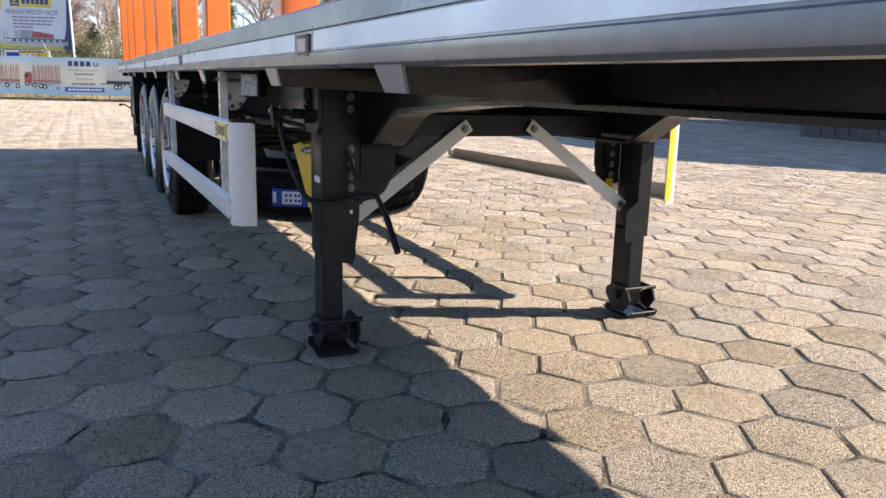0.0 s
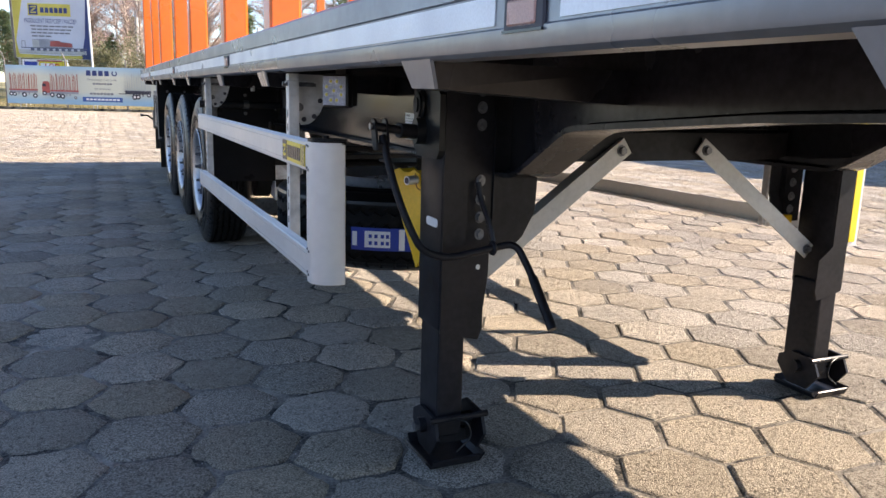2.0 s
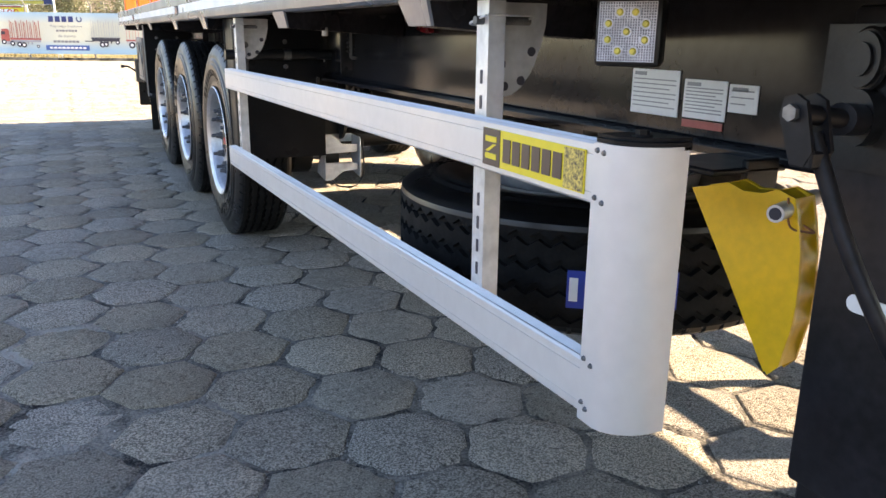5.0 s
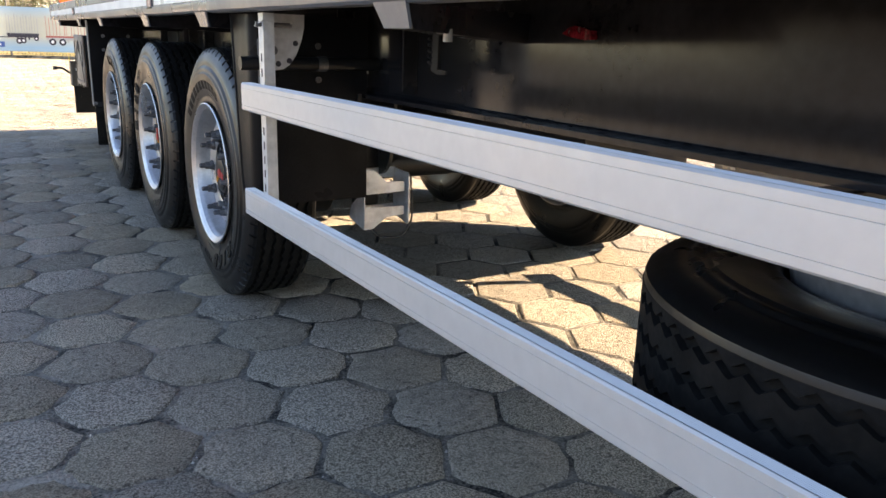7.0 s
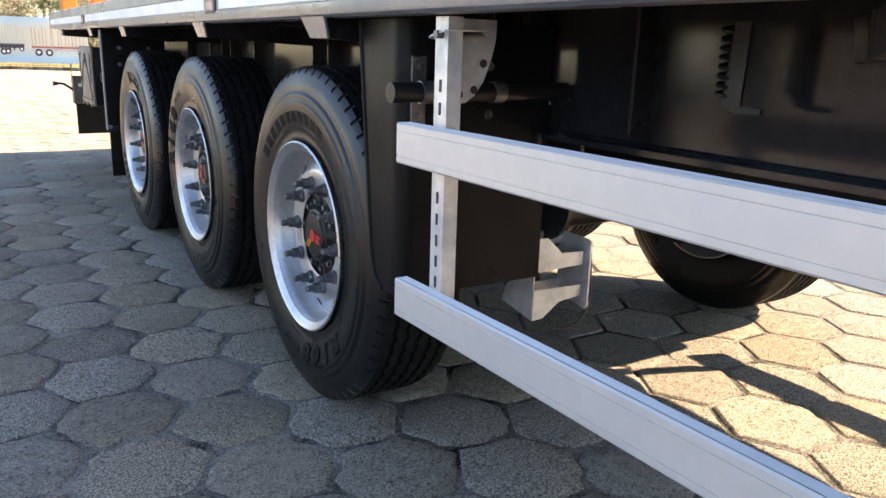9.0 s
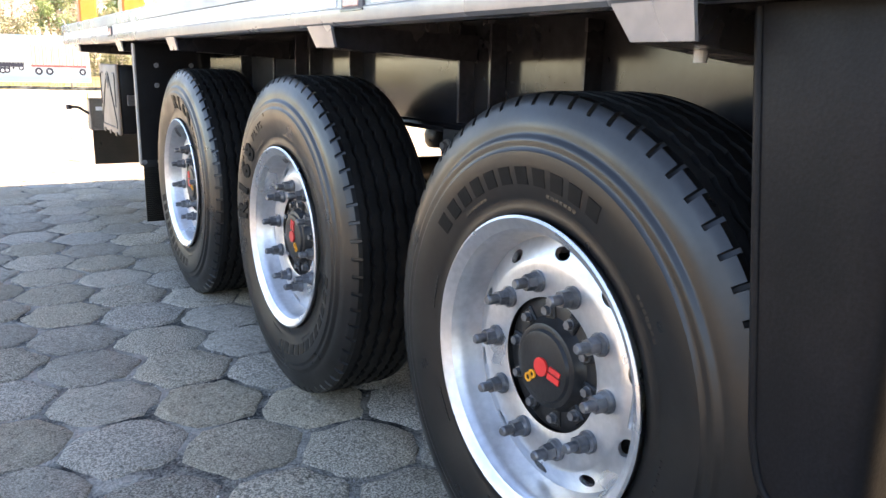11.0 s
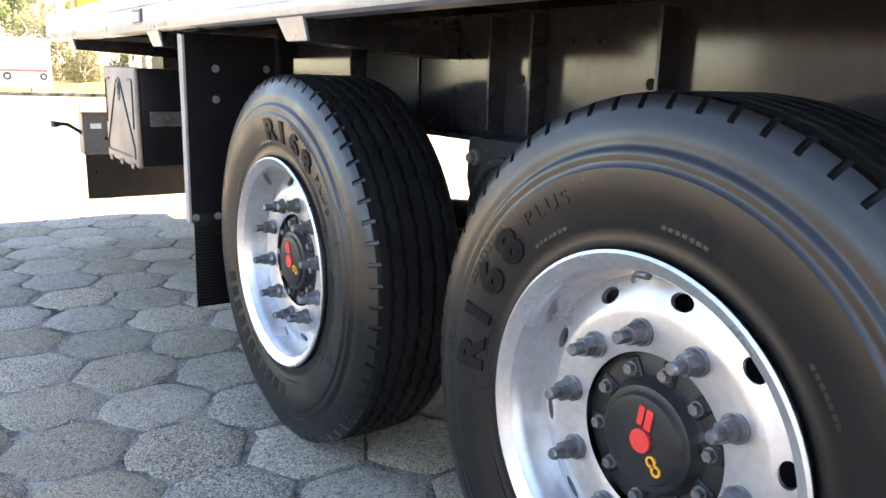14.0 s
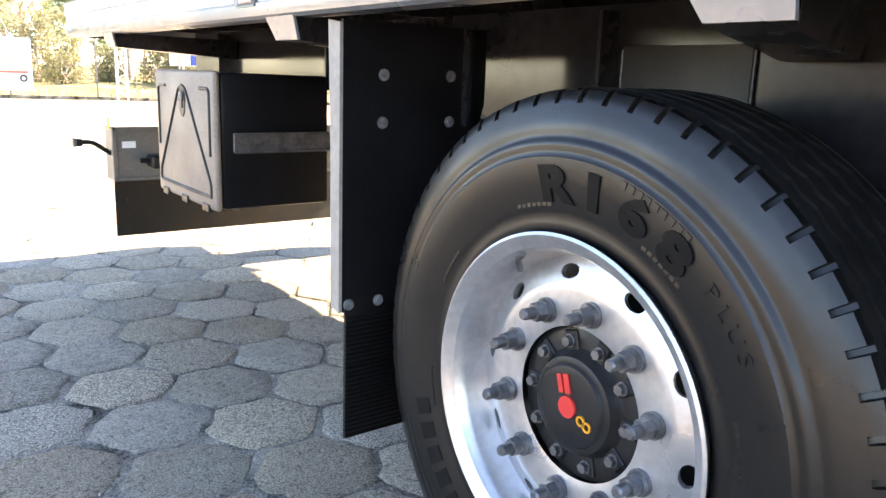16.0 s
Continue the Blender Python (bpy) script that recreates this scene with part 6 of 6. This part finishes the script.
part("panel", box(B(), -0.42, 0.42, 0.95, 1.42, -0.03, 0, m=WM), M_WHITE, wb)
part("blue_edge", box(B(), 0.22, 0.40, 0.98, 1.39, 0.001, 0.006, m=WM), M_BLUE, wb)
part("pole", cyl(B(), WM @ Vector((0, -0.2, -0.05)), WM @ Vector((0, 1.35, -0.05)), 0.04, 8), M_POST, wb)

# utility pole with cables
up = thing("utility_pole", (2.75, 62, 0), "concrete utility pole with crossarm and cables", "utility pole")
part("pole", cyl(B(), (2.75, 62, 0), (2.75, 62, 10.5), 0.16, 10, 0.10), M_POST, up, smooth=40)
part("crossarm", box(B(), 1.85, 3.65, 61.95, 62.05, 9.4, 9.52), M_POST, up)
bm = B()
for k, x in enumerate((1.95, 2.75, 3.55)):
    tube(bm, [(x + (t - 0.5) * 2 * 55, 62 + (t - 0.5) * 26, 9.6 - 2.2 * (1 - (2 * abs(t - 0.5)) ** 2) * (1 if abs(t - 0.5) > 0.01 else 0) + 0.0) for t in (0, 0.12, 0.25, 0.38, 0.5, 0.62, 0.75, 0.88, 1.0)], 0.018, 4)
part("cable", bm, M_WIRE, up)

# dark hall whose shade falls on the far side of the yard
hall = thing("dark_hall", (20, 8, 0), "dark clad hall beside the yard", "building")
HP = [(17.4, 15.3), (17.6, 6.9), (24.5, -0.7), (34, 8), (28, 22)]
part("wall", prism(B(), HP, "z", 0.0, 5.8), M_HALL, hall)
bm = B()
for (xa, ya), (xb, yb) in ((HP[0], HP[1]), (HP[1], HP[2])):
    d = Vector((xb - xa, yb - ya, 0))
    nrm = Vector((d.y, -d.x, 0)).normalized()
    for i in range(int(d.length / 0.4)):
        p = Vector((xa, ya, 0)) + d.normalized() * (i * 0.4 + 0.2) 
        tube(bm, [p + Vector((0, 0, 0.1)), p + Vector((0, 0, 5.75))], 0.03, 4)
part("cladding_rib", bm, M_HALL, hall)
part("roof", prism(B(), [(x * 1.004 - 0.05, y) for x, y in HP], "z", 5.8, 6.0), M_HALL, hall, "flat dark roof edge")


# unseen dark wall on the yard's other side, added to dim low-sky reflections
wall = tagged(new("wall_west"), "unseen dark wall added along the yard to dim reflections", "wall", kind="structure")
part("cladding", box(B(), -46, -45, -60, 40, -0.05, 5), M_HALL, wall)


# ---- trees ----
def leaf_cloud(bm, rng, centre, radius, count, size, flat=0.8):
    for _ in range(count):
        while True:
            v = rng.uniform(-1, 1, 3)
            if v @ v <= 1:
                break
        p = Vector(centre) + Vector(v) * radius * Vector((1, 1, flat)).length / 1.6
        a, b = Vector(rng.normal(size=3)).normalized(), Vector(rng.normal(size=3)).normalized()
        b = (b - a * a.dot(b)).normalized()
        s = size * rng.uniform(0.5, 1.3)
        bm.faces.new([bm.verts.new(p + a * s), bm.verts.new(p + b * s * 0.45), bm.verts.new(p - a * s), bm.verts.new(p - b * s * 0.45)])


def tree(kind, seed, h):
    rng = np.random.default_rng(seed)
    tr, cr = B(), B()
    sway = [Vector((0.12 * math.sin(i * 0.9 + seed), 0.12 * math.cos(i * 1.3 + seed), h * i / 7)) for i in range(8)]
    r0 = 0.012 * h if kind != "bush" else 0.03
    tube(tr, sway, r0, 8, radii=[r0 * (1 - 0.85 * i / 7) for i in range(8)])
    lo = {"pine": 0.35, "birch": 0.22, "bush": 0.08}[kind]
    n = {"pine": 34, "birch": 40, "bush": 26}[kind]
    for k in range(n):
        f = lo + (0.97 - lo) * (k + rng.uniform()) / n
        base = sway[0].lerp(sway[-1], f) + Vector((0.1 * math.sin(f * 6.3 + seed), 0, 0))
        az = rng.uniform(0, 6.28)
        reach = {"pine": 0.24 * h * (1.12 - f) + 0.3, "birch": 0.25 * h * math.sin(math.pi * min(1, (f - lo) / (1 - lo) * 0.85 + 0.12)), "bush": 0.42 * h}[kind] * rng.uniform(0.6, 1.15)
        rise = {"pine": rng.uniform(-0.05, 0.35), "birch": rng.uniform(0.5, 1.1), "bush": rng.uniform(0.3, 1.2)}[kind]
        tip = base + Vector((math.cos(az) * reach, math.sin(az) * reach, reach * rise))
        mid = (base + tip) / 2 + Vector((0, 0, 0.08 * reach))
        rb = 0.007 * h * (1.05 - f) + 0.012
        tube(tr, [base, mid, tip], rb, 5, radii=[rb, rb * 0.6, rb * 0.2])
        if kind == "pine":
            for t in np.linspace(0.35, 1.0, 4):
                leaf_cloud(cr, rng, base.lerp(tip, t), 0.16 * reach + 0.24, 70, 0.085)
        elif kind == "birch":
            for t in np.linspace(0.3, 1.0, 7):
                p = base.lerp(tip, t)
                for _ in range(8):
                    d = Vector((rng.normal(), rng.normal(), rng.uniform(-0.1, 1.2))).normalized() * rng.uniform(0.35, 0.95)
                    q = p + d
                    w = d.cross(Vector(rng.normal(size=3))).normalized() * 0.013
                    cr.faces.new([cr.verts.new(p - w), cr.verts.new(p + w), cr.verts.new(q)])
                    for _ in range(3):
                        p2 = p.lerp(q, rng.uniform(0.3, 0.9))
                        d2 = Vector((rng.normal(), rng.normal(), rng.normal() * 0.6)).normalized() * rng.uniform(0.15, 0.4)
                        w2 = d2.cross(Vector(rng.normal(size=3))).normalized() * 0.010
                        cr.faces.new([cr.verts.new(p2 - w2), cr.verts.new(p2 + w2), cr.verts.new(p2 + d2)])
        else:
            for t in np.linspace(0.3, 1.0, 4):
                leaf_cloud(cr, rng, base.lerp(tip, t), 0.30, 40, 0.055)
    lab = {"pine": ("pine_tree", "dark green pine with a reddish trunk behind the fence"), "birch": ("birch_tree", "bare birch with a haze of reddish twigs"), "bush": ("bush", "yellow-green bush among dry grass behind the fence")}[kind]
    ob = thing(lab[0], (0, 0, 0), lab[1], {"pine": "tree", "birch": "tree", "bush": "bush"}[kind], {"pine": "pines behind the fence", "birch": "birches behind the fence", "bush": "bushes behind the fence"}[kind])
    part("trunk", tr, {"pine": M_PINEBARK, "birch": M_BARK, "bush": M_BARK}[kind], ob, smooth=60)
    part("crown", cr, {"pine": M_NEEDLES, "birch": M_TWIGS, "bush": M_BUSH}[kind], ob)
    return ob


rng = np.random.default_rng(5)
protos = {"pine": [tree("pine", 3, 11), tree("pine", 4, 9)], "birch": [tree("birch", 7, 13), tree("birch", 8, 11)], "bush": [tree("bush", 11, 2.2), tree("bush", 12, 1.7)]}
used = {k: 0 for k in protos}


def plant(kind, x, y, size=1.0):
    k = used[kind]
    used[kind] += 1
    ps = protos[kind]
    sc = rng.uniform(0.8, 1.25) * size
    m = pose(x, y, -0.04, 0, 0, rng.uniform(0, 360)) @ Matrix.Diagonal((sc, sc, sc, 1))
    if k < len(ps):
        ps[k].matrix_basis = m
    else:
        copy_thing(ps[k % len(ps)], m).scale = m.to_scale()


for i in range(112):
    s = -27 + i * 0.71 + rng.uniform(-0.8, 0.8)
    off = -rng.uniform(7, 44)
    p = on_fence(s, 0, off)
    kind = "pine" if rng.uniform() < 0.42 else "birch"
    plant(kind, p.x, p.y, 0.62 if kind == "pine" else 0.85)
for i in range(60):
    p = on_fence(-14 + i * 0.95 + rng.uniform(-0.6, 0.6), 0, -rng.uniform(3.0, 8))
    plant("bush", p.x, p.y)
# dry grass along the fence
bm = B()
for i in range(9000):
    s, off = rng.uniform(-22, 41), -abs(rng.normal(1.2, 1.8)) - 0.15
    p = on_fence(s, -0.04, off)
    d = Vector((rng.normal() * 0.10, rng.normal() * 0.10, rng.uniform(0.15, 0.55)))
    w = Vector((rng.normal(), rng.normal(), 0)).normalized() * 0.014
    bm.faces.new([bm.verts.new(p - w), bm.verts.new(p + w), bm.verts.new(p + d)])
tagged(part("dry_grass", bm, M_STRAW), "tufts of dry straw-coloured grass along the fence", "grass", kind="stuff")
# rising verge behind the fence
bm = B()
prev = None
for s in np.arange(-34, 46, 2.0):
    row = [bm.verts.new(on_fence(s, z + 0.12 * math.sin(s * 0.7 + o), -o)) for o, z in ((0.2, -0.045), (1.6, 0.18), (4.5, 0.35), (12, 0.4), (40, 0.5))]
    if prev:
        for i in range(4):
            bm.faces.new((prev[i], prev[i + 1], row[i + 1], row[i]))
    prev = row
tagged(part("verge", bm, M_GRASS, ground, smooth=60), "grassy verge")

# ---- hexagonal pavers ----
prng = np.random.default_rng(21)


RINGS = ((0.893, 0.0), (0.936, -0.0045), (0.955, -0.012), (0.962, -0.035))


def paver_points():
    """Outline rings of one paver: top, worn edge, foot."""
    return [[(0.2 * sc * math.cos(math.pi / 3 * k) * (HX / 0.30), HY / 0.3464 * 0.2 * sc * math.sin(math.pi / 3 * k), z) for k in range(6)] for sc, z in RINGS]


def paver_mesh(bm):
    """One paver with worn, uneven edges and corners."""
    tilt = prng.normal(size=2) * 0.006
    off = prng.normal(size=(24, 2)) * 0.0055
    vs = []
    for ri, ring in enumerate(paver_points()):
        row = []
        for k in range(6):
            a, b = Vector(ring[k]), Vector(ring[(k + 1) % 6])
            for f in range(4):
                p = a.lerp(b, f / 4)
                if f == 0:
                    p.x, p.y = p.x * 0.975, p.y * 0.975
                w = off[k * 4 + f] * (1.0 if ri < 3 else 0.5) + prng.normal(size=2) * 0.0009
                row.append(bm.verts.new((p.x + w[0], p.y + w[1], p.z + tilt[0] * p.x + tilt[1] * p.y + (prng.normal() * 0.0009 if ri < 2 else 0))))
        vs.append(row)
    inner = [bm.verts.new((v.co.x * 0.55, v.co.y * 0.55, 0.002 + prng.normal() * 0.0007)) for v in vs[0][::2]]
    mid = bm.verts.new((0, 0, 0.0025))
    for k in range(12):
        k2 = (k + 1) % 12
        bm.faces.new((inner[k], inner[k2], mid))
        bm.faces.new((vs[0][2 * k], vs[0][2 * k + 1], inner[k]))
        bm.faces.new((vs[0][2 * k + 1], vs[0][(2 * k + 2) % 24], inner[k2], inner[k]))
    for a, b in zip(vs, vs[1:]):
        for k in range(24):
            bm.faces.new((a[k], b[k], b[(k + 1) % 24], a[(k + 1) % 24]))


def paver_place(i, j):
    return HX0 + HX * i, HY0 + HY * (j + (0.5 if i % 2 else 0.0)) + 0.0042 * i


paver_meshes = []
for k in range(24):
    bm = B()
    paver_mesh(bm)
    paver_meshes.append(link_mesh("paver", bm, M_PAVER, 50))
near = {(i, j) for i in range(-3, 5) for j in range(-11, 26)}
for i, j in sorted(near):
    x, y = paver_place(i, j)
    o = new("paver", paver_meshes[int(prng.integers(len(paver_meshes)))])
    o.parent = ground
    o.matrix_basis = pose(x + float(prng.normal() * 0.002), y + float(prng.normal() * 0.002), float(prng.normal() * 0.0022))
# loose pebbles in the joints
bm = B()
for _ in range(1500):
    i, j = int(prng.integers(-6, 6)), int(prng.integers(-11, 27))
    x, y = paver_place(i, j)
    a = math.pi / 3 * (int(prng.integers(6)) + 0.5)
    r, t = 0.170 + prng.normal() * 0.008, prng.uniform(-0.09, 0.09)
    c = Vector((x + r * math.cos(a) - t * math.sin(a), y + r * math.sin(a) + t * math.cos(a), -0.004))
    s = float(abs(prng.normal(0.0028, 0.0016)) + 0.0012)
    vs = [bm.verts.new(c + Vector(p) * s * float(prng.uniform(0.7, 1.2))) for p in ((1, 0, 0), (-1, 0, 0), (0, 1, 0), (0, -1, 0), (0, 0, 1), (0, 0, -1))]
    for f in ((0, 2, 4), (2, 1, 4), (1, 3, 4), (3, 0, 4), (2, 0, 5), (1, 2, 5), (3, 1, 5), (0, 3, 5)):
        bm.faces.new([vs[k] for k in f])
tagged(part("pebble", bm, M_PEBBLE, ground, "small grey pebbles in the joints"), kind="stuff")
verts, faces = [], []
for i in range(-24, 68):
    for j in range(-32, 112):
        if (i, j) in near:
            continue
        x, y = paver_place(i, j)
        q = (Vector((x, y, 0)) - FENCE_P).dot(FENCE_N)
        if q > -0.5:
            continue
        if y < -3 or (x > 8 and y < -1):
            continue
        dz, tx, ty = prng.normal() * 0.002, prng.normal() * 0.006, prng.normal() * 0.006
        n0 = len(verts)
        for ring in paver_points():
            for (px, py, pz) in ring:
                verts.append((x + px, y + py, pz + dz + tx * px + ty * py))
        verts.append((x, y, dz + 0.0025))
        for k in range(6):
            k2 = (k + 1) % 6
            faces.append((n0 + k, n0 + k2, n0 + 24))
            faces.append((n0 + k, n0 + 6 + k, n0 + 6 + k2, n0 + k2))
            faces.append((n0 + 6 + k, n0 + 12 + k, n0 + 12 + k2, n0 + 6 + k2))
            faces.append((n0 + 12 + k, n0 + 18 + k, n0 + 18 + k2, n0 + 12 + k2))
me = bpy.data.meshes.new("paving_rest")
me.from_pydata(verts, [], faces)
me.materials.append(M_PAVER_FAR)
ob = new("paving_rest", me)
ob.parent = ground
tagged(ob, "hexagonal concrete pavers of the wider yard", kind="stuff")
